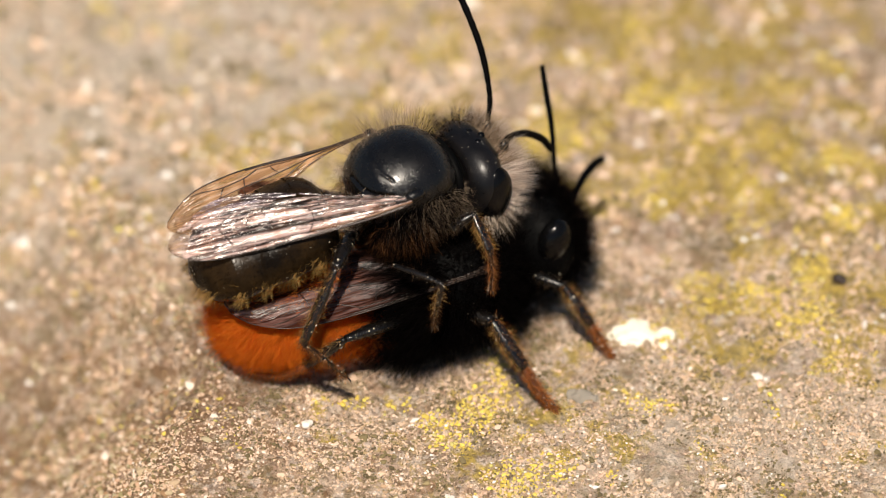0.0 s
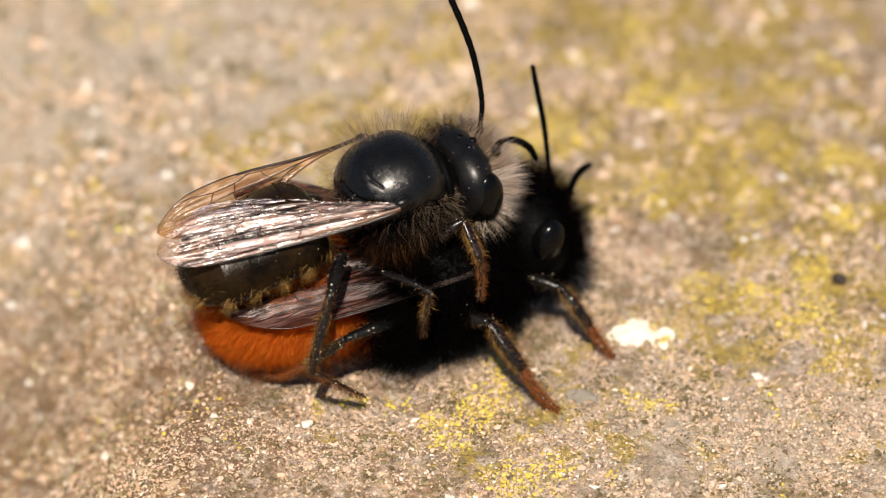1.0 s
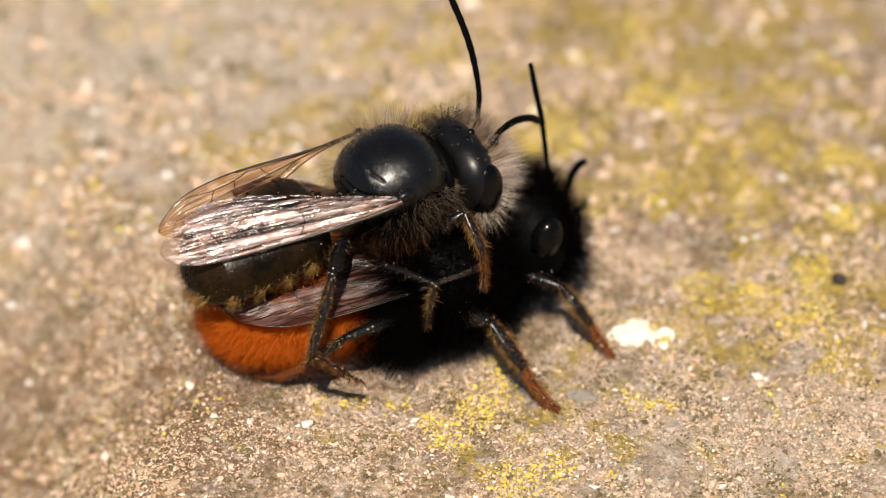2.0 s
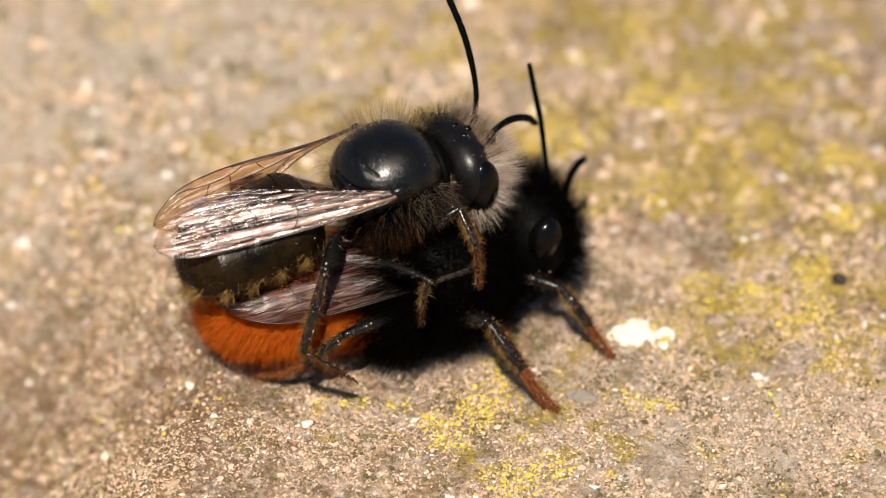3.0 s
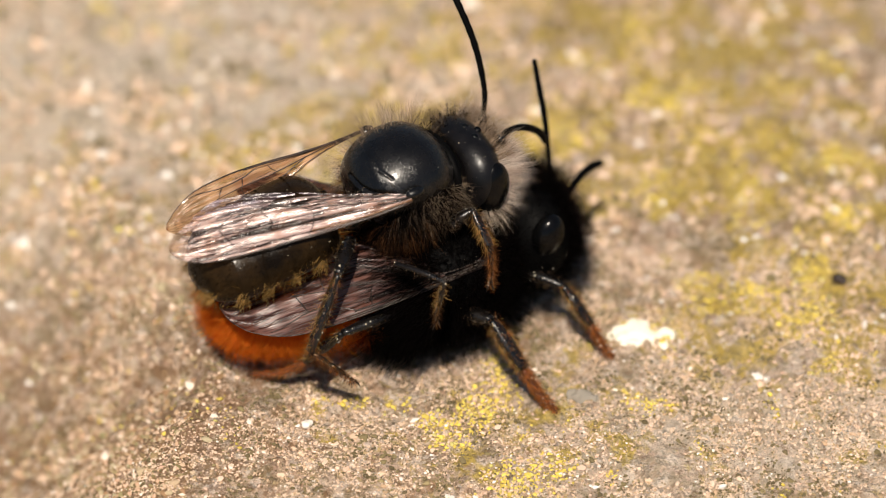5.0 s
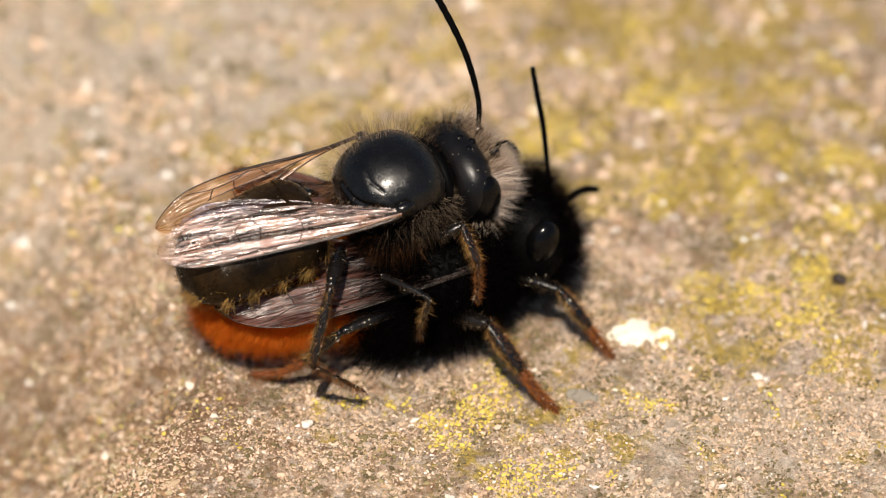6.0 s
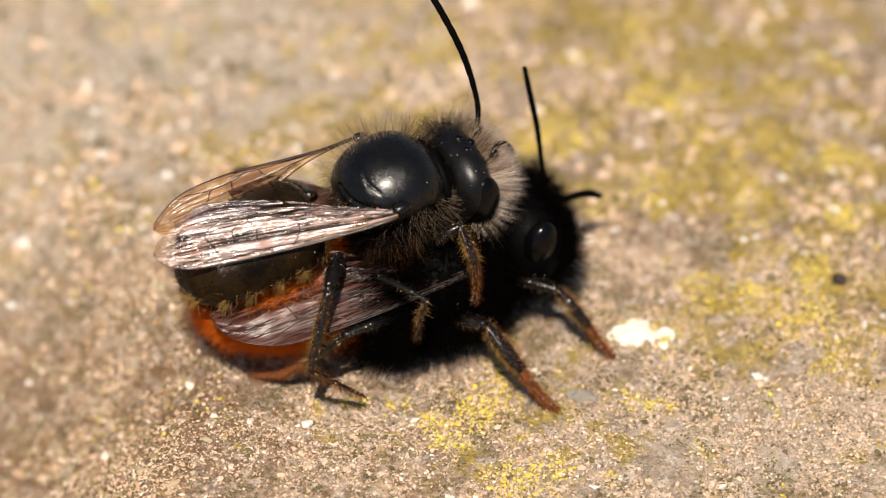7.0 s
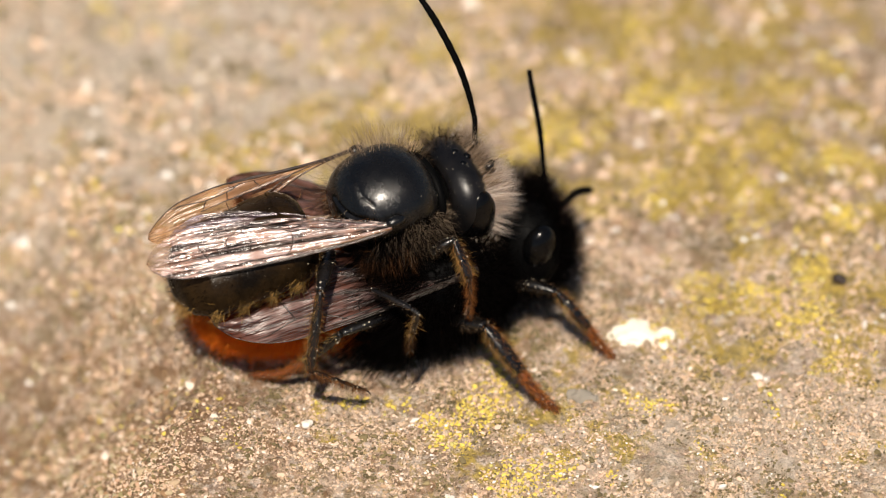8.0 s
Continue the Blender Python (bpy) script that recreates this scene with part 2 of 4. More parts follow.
PINK = grain_stuff("pink_feldspar", [(0.0, (0.60, 0.38, 0.27)), (1.0, (0.74, 0.54, 0.42))], 0.7, 0.3)
LICHEN = grain_stuff("yellow_lichen", [(0.0, (0.38, 0.30, 0.06)), (0.5, (0.70, 0.53, 0.09)), (0.8, (0.76, 0.60, 0.11)), (1.0, (0.50, 0.45, 0.16))], 0.9, 0.2)
CRUST = grain_stuff("dark_crust", [(0.0, (0.06, 0.048, 0.022)), (1.0, (0.19, 0.155, 0.07))], 0.9, 0.2)
CHIP = grain_stuff("grey_chip", [(0.0, (0.11, 0.10, 0.085)), (1.0, (0.28, 0.26, 0.22))], 0.85, 0.2)
DUST = grain_stuff("pollen_dust", [(0.0, (0.45, 0.38, 0.25)), (1.0, (0.85, 0.78, 0.62))], 0.7, 0.3)
FLAKE = grain_stuff("cream_flake", [(0.0, (0.84, 0.80, 0.66)), (1.0, (0.88, 0.85, 0.72))], 0.7, 0.3)


# ---- mesh tools ----
def mesh_of(name, verts, faces, material, smooth=True):
    """A mesh from millimetres."""
    me = bpy.data.meshes.new(name)
    me.from_pydata((np.asarray(verts, float) * MM).tolist(), [], faces)
    me.materials.append(material)
    me.polygons.foreach_set("use_smooth", [smooth] * len(me.polygons))
    me.update()
    return me


def part(name, shape, material, parent, label="", m=None, kind="", smooth=True):
    """One mesh object under a thing or a part."""
    ob = new(name, mesh_of(name, shape[0], shape[1], material, smooth))
    ob.parent = parent
    if m is not None:
        ob.matrix_basis = m
    return tagged(ob, label=label, kind=kind)


def spline(points, n):
    """Catmull-Rom through the rows of points, n rows in all."""
    p = np.asarray(points, float)
    p = np.vstack([2 * p[0] - p[1], p, 2 * p[-1] - p[-2]])
    s = np.linspace(0, len(p) - 3, n)
    i = np.minimum(s.astype(int), len(p) - 4)
    t = (s - i)[:, None]
    a, b, c, d = p[i], p[i + 1], p[i + 2], p[i + 3]
    return 0.5 * (2 * b + (c - a) * t + (2 * a - 5 * b + 4 * c - d) * t ** 2 + (3 * b - a - 3 * c + d) * t ** 3)


def rings_shape(loops, closed=True):
    """Joins loops of equal size into a skin with closed ends."""
    k = len(loops[0])
    verts = np.vstack(loops)
    faces = []
    for i in range(len(loops) - 1):
        for j in range(k):
            q = (j + 1) % k
            faces.append((i * k + j, i * k + q, (i + 1) * k + q, (i + 1) * k + j))
    if closed:
        verts = np.vstack([verts, loops[0].mean(0), loops[-1].mean(0)])
        n = len(loops) * k
        for j in range(k):
            q = (j + 1) % k
            faces.append((n, q, j))
            faces.append((n + 1, (len(loops) - 1) * k + j, (len(loops) - 1) * k + q))
    return verts, faces


def barrel(rows, n=36, k=40, lumps=0.0, seed=0):
    """A body along x: rows of x, y, z, half width, half height, flatness of the belly."""
    r = spline(rows, n)
    a = np.linspace(0, 2 * np.pi, k, endpoint=False)
    loops = []
    for x, y, z, w, h, f in r:
        cy, cz = np.cos(a), np.sin(a)
        cz = np.where(cz < 0, cz * (1 - f), cz)
        loops.append(np.stack([np.full(k, x), y + max(w, 0.01) * cy, z + max(h, 0.01) * cz], 1))
    v, fc = rings_shape(loops)
    if lumps:
        v = v + np.array([noise.noise_vector(Vector(p) * 1.7 + Vector((seed, 0, 0))) for p in v]) * lumps
    return v, fc


def ellipsoid(c, r, m=None, n=22, k=32):
    t = np.linspace(0.04, np.pi - 0.04, n)
    a = np.linspace(0, 2 * np.pi, k, endpoint=False)
    loops = [np.stack([np.full(k, np.cos(q)), np.sin(q) * np.cos(a), np.sin(q) * np.sin(a)], 1) * r for q in t]
    v, f = rings_shape(loops)
    if m is not None:
        v = v @ np.array(m.to_3x3()).T
    f = [tuple(reversed(q)) for q in f]
    return v + np.asarray(c, float), f


def tube(points, radii, n=24, k=10, flat=1.0, beads=0.0, count=0):
    """A limb along points with changing radius; beads: ring-like swellings."""
    p = spline(points, n)
    rr = spline([(r,) for r in radii], n)[:, 0]
    if beads:
        rr = rr * (1 - beads + beads * np.abs(np.sin(np.linspace(0, count * np.pi, n))) ** 0.5)
    loops = []
    side = None
    for i in range(n):
        d = p[min(i + 1, n - 1)] - p[max(i - 1, 0)]
        d = d / (np.linalg.norm(d) + 1e-9)
        if side is None:
            side = np.cross(d, (0.31, 0.2, 0.93))
        side = side - d * (side @ d)
        side = side / (np.linalg.norm(side) + 1e-9)
        up = np.cross(d, side)
        a = np.linspace(0, 2 * np.pi, k, endpoint=False)
        loops.append(p[i] + rr[i] * (np.cos(a)[:, None] * side + flat * np.sin(a)[:, None] * up))
    return rings_shape(loops)


def joined(*shapes):
    verts, faces, n = [], [], 0
    for v, f in shapes:
        verts.append(np.asarray(v))
        faces += [tuple(i + n for i in q) for q in f]
        n += len(v)
    return np.vstack(verts), faces


def strands(shape, count, length, where=None, lay=(-1, 0, 0), lift=0.6, droop=(0, 0, 0), radius=0.010, loose=0.3, curl=0.25, seed=1):
    """Tapered bent hairs that grow from a skin."""
    rng = np.random.default_rng(seed)
    v, faces = shape
    tris = np.array([t for q in faces if len(q) == 4 for t in ((q[0], q[1], q[2]), (q[0], q[2], q[3]))] +
                    [q for q in faces if len(q) == 3])
    a, b, c = v[tris[:, 0]], v[tris[:, 1]], v[tris[:, 2]]
    cr = np.cross(b - a, c - a)
    area = np.linalg.norm(cr, axis=1)
    nrm = cr / (area[:, None] + 1e-12)
    mid = (a + b + c) / 3
    out = np.sum(nrm * (mid - v.mean(0)), axis=1)
    if np.sum(out * area) < 0:
        nrm = -nrm
    w = area.copy()
    if where is not None:
        w = w * np.clip(where(mid, nrm), 0, None)
    ids = rng.choice(len(tris), count, p=w / w.sum())
    s, t = rng.random(count), rng.random(count)
    flip = s + t > 1
    s, t = np.where(flip, 1 - s, s), np.where(flip, 1 - t, t)
    p0 = a[ids] + s[:, None] * (b - a)[ids] + t[:, None] * (c - a)[ids]
    nn = nrm[ids]

    def unit(q):
        return q / (np.linalg.norm(q, axis=1)[:, None] + 1e-9)

    lay = np.asarray(lay, float)
    d0 = unit(nn * lift + lay * (1 - lift) + rng.normal(0, loose, (count, 3)))
    d0 = unit(d0 + nn * np.clip(0.15 - np.sum(d0 * nn, axis=1), 0, None)[:, None])
    d1 = unit(d0 + np.asarray(droop) + rng.normal(0, curl, (count, 3)))
    size = length * rng.uniform(0.55, 1.15, count)[:, None]
    p0 = p0 - nn * 0.03
    p1 = p0 + d0 * size * 0.55
    p2 = p1 + d1 * size * 0.45
    sd = unit(np.cross(d0, rng.normal(0, 1, (count, 3))))
    up = np.cross(d0, sd)
    rad = radius * rng.uniform(0.75, 1.25, count)[:, None]
    verts = np.zeros((count, 7, 3))
    for j in range(3):
        q = np.cos(j * 2.0944) * sd + np.sin(j * 2.0944) * up
        verts[:, j] = p0 + q * rad
        verts[:, 3 + j] = p1 + q * rad * 0.75
    verts[:, 6] = p2
    o = (np.arange(count) * 7)[:, None]
    quads, tips = [], []
    for j in range(3):
        k = (j + 1) % 3
        quads.append(o + np.array([j, k, 3 + k, 3 + j]))
        tips.append(o + np.array([3 + j, 3 + k, 6]))
    faces = np.vstack(quads).tolist() + np.vstack(tips).tolist()
    return verts.reshape(-1, 3), faces


def fur(name, shape, count, length, material, parent, label="", m=None, **how):
    return part(name, strands(shape, count, length, **how), material, parent, label, m, kind="stuff")


def dust(shape, parent, count, seed, size=0.014):
    """Pale specks of pollen clinging to a skin."""
    rng = np.random.default_rng(seed)
    v, _ = shape
    mid = v.mean(0)
    at = v[rng.integers(0, len(v), count)]
    out = (at - mid) / (np.linalg.norm(at - mid, axis=1)[:, None] + 1e-9)
    at = at + out * size * 0.4 + rng.normal(0, 0.05, (count, 3)) * (1 - np.abs(out))
    corner = np.array([(1, 0, 0), (-1, 0, 0), (0, 1, 0), (0, -1, 0), (0, 0, 1), (0, 0, -1)], float)
    tri = np.array([(0, 2, 4), (2, 1, 4), (1, 3, 4), (3, 0, 4), (2, 0, 5), (1, 2, 5), (3, 1, 5), (0, 3, 5)])
    r = size * rng.lognormal(0, 0.45, count)[:, None, None]
    q = at[:, None] + corner[None] * r * rng.uniform(0.7, 1.2, (count, 6, 1))
    f = (tri[None] + (np.arange(count) * 6)[:, None, None]).reshape(-1, 3)
    return part("pollen_specks", (q.reshape(-1, 3), f.tolist()), DUST, parent, "pale pollen specks", kind="stuff")


# ---- the stone ----
def lattice(ix, iy, seed):
    h = (ix * 374761393 + iy * 668265263 + seed * 974634777) & 0xFFFFFFFF
    h = ((h ^ (h >> 13)) * 1274126177) & 0xFFFFFFFF
    return ((h ^ (h >> 16)) & 0xFFFF) / 65535.0


def value_noise(x, y, size, seed):
    x, y = x / size, y / size
    ix, iy = np.floor(x).astype(np.int64), np.floor(y).astype(np.int64)
    fx, fy = x - ix, y - iy
    fx, fy = fx * fx * (3 - 2 * fx), fy * fy * (3 - 2 * fy)
    a, b = lattice(ix, iy, seed), lattice(ix + 1, iy, seed)
    c, d = lattice(ix, iy + 1, seed), lattice(ix + 1, iy + 1, seed)
    return (a * (1 - fx) + b * fx) * (1 - fy) + (c * (1 - fx) + d * fx) * fy - 0.5


def pebbles(x, y, size, seed):
    """Round grains pressed into the surface: height 0 to 1 within each cell."""
    ix, iy = np.floor(x / size).astype(np.int64), np.floor(y / size).astype(np.int64)
    best = np.zeros_like(x)
    for dx in (-1, 0, 1):
        for dy in (-1, 0, 1):
            jx, jy = ix + dx, iy + dy
            cx = (jx + 0.5 + 0.8 * (lattice(jx, jy, seed) - 0.5)) * size
            cy = (jy + 0.5 + 0.8 * (lattice(jx, jy, seed + 1) - 0.5)) * size
            r = size * (0.3 + 0.4 * lattice(jx, jy, seed + 2))
            d = ((x - cx) ** 2 + (y - cy) ** 2) / r ** 2
            best = np.maximum(best, np.sqrt(np.clip(1 - d, 0, None)) * r / size * (0.4 + 0.9 * lattice(jx, jy, seed + 3)))
    return best


def ground_z(x, y):
    """Height of the stone, in millimetres: flat on top, falling away past a worn edge on one side."""
    x, y = np.asarray(x, float), np.asarray(y, float)
    near = np.exp(-np.clip(np.hypot(x, y) - 30, 0, None) / 40)
    z = 0.35 * value_noise(x, y, 7, 1) + 0.26 * value_noise(x, y, 2.6, 2) + 0.16 * value_noise(x, y, 1.1, 3)
    z = z * (0.25 + 0.75 * np.clip(np.hypot(x - 1, y) / 6 - 0.2, 0, 1))
    z = z + 0.17 * value_noise(x, y, 0.45, 4) + 0.11 * value_noise(x, y, 0.2, 8)
    z = z + 0.10 * pebbles(x, y, 0.62, 5) + 0.13 * pebbles(x, y, 0.3, 11)
    edge = -8.3 + 0.10 * (y + 6) + 0.9 * value_noise(x * 0 + 3, y, 2.5, 21) - 0.6 * np.clip(y + 1, 0, 20)
    fall = np.clip(edge - x, 0, None)
    step = 1.25 * fall ** 2 / (fall + 1.4)
    z = z * near - 14.0 * (1 - np.exp(-step / 14.0))
    return z - 0.10


def axis(lo, hi, fine, reach, grow=1.16):
    inner = list(np.arange(lo, hi, fine))
    out, step, p = [], fine, hi
    while p < reach:
        out.append(p)
        step *= grow
        p += step
    low, step, p = [], fine, lo - fine
    while p > -reach:
        low.append(p)
        step *= grow
        p -= step
    return np.array(low[::-1] + inner + out)


def build_ground():
    xs = axis(-16.5, 16.5, 0.075, 4000)
    ys = np.concatenate([axis(-9.5, 6, 0.075, 4000)])
    gx, gy = np.meshgrid(xs, ys)
    gz = ground_z(gx, gy)
    nx, ny = len(xs), len(ys)
    idx = np.arange(nx * ny).reshape(ny, nx)
    quads = np.stack([idx[:-1, :-1], idx[:-1, 1:], idx[1:, 1:], idx[1:, :-1]], -1).reshape(-1, 4)
    verts = np.stack([gx, gy, gz], -1).reshape(-1, 3)
    ob = new("ground", mesh_of("ground", verts, quads.tolist(), STONE))
    tagged(ob, "sunlit weathered sandy stone with yellow lichen", "stone", kind="structure")


build_ground()

def lump_base():
    bm = bmesh.new()
    bmesh.ops.create_icosphere(bm, subdivisions=1, radius=1)
    v = np.array([p.co[:] for p in bm.verts])
    f = np.array([[q.index for q in face.verts] for face in bm.faces])
    bm.free()
    return v, f


LUMP = lump_base()


def lumps(name, xy, size, material, label, flat=0.7, sink=0.3, seed=0, spread=0.5):
    """Many small rounded crumbs sitting in the stone, one mesh."""
    rng = np.random.default_rng(seed)
    n = len(xy)
    v, f = LUMP
    k = len(v)
    scale = size * rng.lognormal(0, spread, n)[:, None]
    axes = scale * rng.uniform(0.6, 1.25, (n, 3)) * np.array([1, 1, flat])
    a = rng.uniform(0, 6.28, n)
    p = v[None] * axes[:, None] * (1 + rng.uniform(-0.4, 0.4, (n, k, 1)))
    q = p.copy()
    q[..., 0] = p[..., 0] * np.cos(a)[:, None] - p[..., 1] * np.sin(a)[:, None]
    q[..., 1] = p[..., 0] * np.sin(a)[:, None] + p[..., 1] * np.cos(a)[:, None]
    q[..., 0] += xy[:, :1]
    q[..., 1] += xy[:, 1:]
    q[..., 2] += (ground_z(xy[:, 0], xy[:, 1]) + axes[:, 2] * (1 - 2 * sink))[:, None]
    faces = (f[None] + (np.arange(n) * k)[:, None, None]).reshape(-1, 3)
    ob = new(name, mesh_of(name, q.reshape(-1, 3), faces.tolist(), material, False))
    tagged(ob, label, name.replace("_", " "), kind="stuff")


def scatter(n, seed, keep, box=(-15.5, 15.5, -8.6, 19)):
    rng = np.random.default_rng(seed)
    x, y = rng.uniform(box[0], box[1], n * 6), rng.uniform(box[2], box[3], n * 6)
    ok = rng.random(n * 6) < keep(x, y)
    return np.stack([x[ok], y[ok]], 1)[:n]


def colonies(x, y):
    """How much lichen grows at a place."""
    def blob(cx, cy, rx, ry):
        return np.clip(1 - ((x - cx) / rx) ** 2 - ((y - cy) / ry) ** 2, 0, None)
    s = blob(10.5, 8.5, 9, 7) + blob(13, 0.5, 7, 4.5) + 0.9 * blob(3, -5, 6, 5) + blob(-1.5, 10.5, 7.5, 3.2) + 0.7 * blob(8, 17, 14, 5)
    s = s - 1.3 * blob(6.8, 4.2, 3.8, 2.4)
    m = value_noise(x, y, 1.8, 31) + 0.7 * value_noise(x, y, 0.7, 32)
    return np.clip(m * 1.6 + 0.6 * s - 0.38, 0, 1) * np.where((x < -4.5) & (y < 5), 0.12, 1.0)


def patches(size, seed, bias):
    return lambda x, y: np.clip((value_noise(x, y, size, seed) + 0.6 * value_noise(x, y, size * 0.4, seed + 1)) * 2 + bias, 0, 1)


lumps("far_grit", scatter(7000, 48, patches(1.6, 51, 0.35), (-17, 17, 4.5, 19.5)), 0.07, GRIT, "coarse sandy grains, pinkish beige and grey", 0.6, 0.4, 7, 0.5)
lumps("stone_grit", scatter(40000, 41, patches(1.6, 51, 0.6), (-15.5, 15.5, -8.8, 4.5)), 0.034, GRIT, "coarse sandy grains, pinkish beige and grey", 0.6, 0.45, 1, 0.42)
lumps("coarse_grit", scatter(3600, 49, patches(1.3, 61, 0.5), (-18, -7.6, -10, 9)), 0.085, RUSTY_GRIT, "coarse rusty and pale grains on the worn edge", 0.45, 0.5, 8, 0.35)
lumps("quartz_grains", scatter(1000, 42, lambda x, y: patches(2.2, 53, 0.1)(x, y) * np.where(x < -5.5, 0.25, 1.0)), 0.04, QUARTZ, "pale glinting quartz grains set in the stone", 0.6, 0.35, 2)
lumps("pale_pebbles", scatter(200, 46, lambda x, y: patches(5, 57, 0.05)(x, y) + 0.5 * (x < -7), (-17, 17, 3.5, 19)), 0.14, QUARTZ, "pale pinkish pebbles worn flush with the stone", 0.4, 0.42, 5, 0.28)
lumps("pink_grains", scatter(1500, 47, patches(4, 59, 0.25)), 0.055, PINK, "pinkish feldspar grains in the stone", 0.4, 0.45, 6, 0.3)
lumps("yellow_lichen", scatter(15000, 43, colonies), 0.048, LICHEN, "crumbly mustard-yellow lichen crust on the stone", 0.7, 0.35, 3, 0.35)
lumps("dark_lichen", scatter(14000, 44, patches(1.1, 55, -0.05)), 0.044, CRUST, "dark olive-grey lichen specks on the stone", 0.6, 0.35, 4, 0.4)


def crumb(name, lobes, material, label, category, x, y, lift=0.0, rough=0.09):
    """A flat flake of overlapping lobes lying on the stone."""
    shapes = []
    for i, (lx, ly, lz, rx, ry, rz) in enumerate(lobes):
        v, f = ellipsoid((0, 0, 0), (rx, ry, rz), n=14, k=20)
        v = v + np.array([noise.noise_vector(Vector(p) * 3 + Vector((i * 7, 0, 0))) for p in v]) * rough
        shapes.append((v + np.array([lx, ly, lz]), f))
    me = mesh_of(name, *joined(*shapes), material)
    ob = tagged(new(name, me), label, category)
    skin = ob.modifiers.new("one_skin", "REMESH")
    skin.mode, skin.voxel_size, skin.use_smooth_shade = "VOXEL", 0.045 * MM, True
    ob.matrix_basis = at_mm(x, y, float(ground_z(x, y)) + lift)
    return ob


crumb("flake", [(-0.75, 0.1, 0.1, 0.50, 0.42, 0.17), (-0.15, 0.35, 0.16, 0.48, 0.50, 0.2), (0.3, -0.1, 0.12, 0.5, 0.38, 0.16),
                (0.85, 0.1, 0.14, 0.36, 0.36, 0.2), (0.75, -0.4, 0.1, 0.22, 0.3, 0.15), (-0.4, -0.25, 0.08, 0.5, 0.35, 0.13),
                (0.1, 0.15, 0.18, 0.3, 0.3, 0.16)],
      FLAKE, "bright cream-white flake lying on the stone", "flake", 6.85, -0.12)
crumb("stone_chip", [(-0.3, 0.1, 0.08, 0.3, 0.22, 0.14), (0.1, 0.0, 0.1, 0.34, 0.24, 0.17), (0.42, -0.08, 0.07, 0.24, 0.2, 0.12),
                     (-0.05, -0.16, 0.06, 0.22, 0.16, 0.1)], CHIP, "small pale grey stone chip on lichen", "stone chip", 4.7, -3.2, -0.03, 0.16)
crumb("dark_crumb", [(0, 0, 0.12, 0.24, 0.20, 0.2), (0.17, -0.1, 0.1, 0.16, 0.14, 0.14)], VEIN,
      "small dark brown crumb on the stone", "crumb", 13.75, 2.35, 0.12)
crumb("white_grain", [(0, 0, 0.08, 0.2, 0.16, 0.14), (0.12, 0.05, 0.08, 0.1, 0.12, 0.1)], QUARTZ,
      "small white mineral grain on the stone", "grain", -4.6, -4.62)


# ---- the bees ----
FEMALE_REST = at_mm(0.3, 0.0, 2.8, 0, 0, 26)
MALE_REST = at_mm(-1.5, 0.4, 7.2, 0, 0, 30)


def in_bee(rest, points):
    """Places in the world, in millimetres, seen from a bee at rest."""
    inv = rest.inverted()
    return np.array([(inv @ (Vector(p) * MM))[:] for p in points]) / MM


def bee(name, rest, label):
    ob = new(name)
    ob.empty_display_size = 0.002
    ob.matrix_basis = rest
    return tagged(ob, label, "bee", "mating mason bees")


def antenna(parent, rest, points, radius, label):
    """An elbowed feeler of beadlike joints; its origin is its root."""
    p = in_bee(rest, points)
    q = spline(p - p[0], 41)
    ob = part("antenna", tube(q[:11], [radius * 0.7, radius * 0.8, radius * 0.85], 16, 12), DULL, parent, label, at_mm(*p[0]))
    part("flagellum", tube(q[10:], [radius * 0.82, radius * 1.0, radius * 1.05, radius * 1.05, radius * 0.85], 66, 12, 1.0, 0.17, 11), DULL, ob)
    part("socket", ellipsoid((0, 0, 0), (radius * 1.5,) * 3, n=10, k=14), LEG, ob)
    return ob


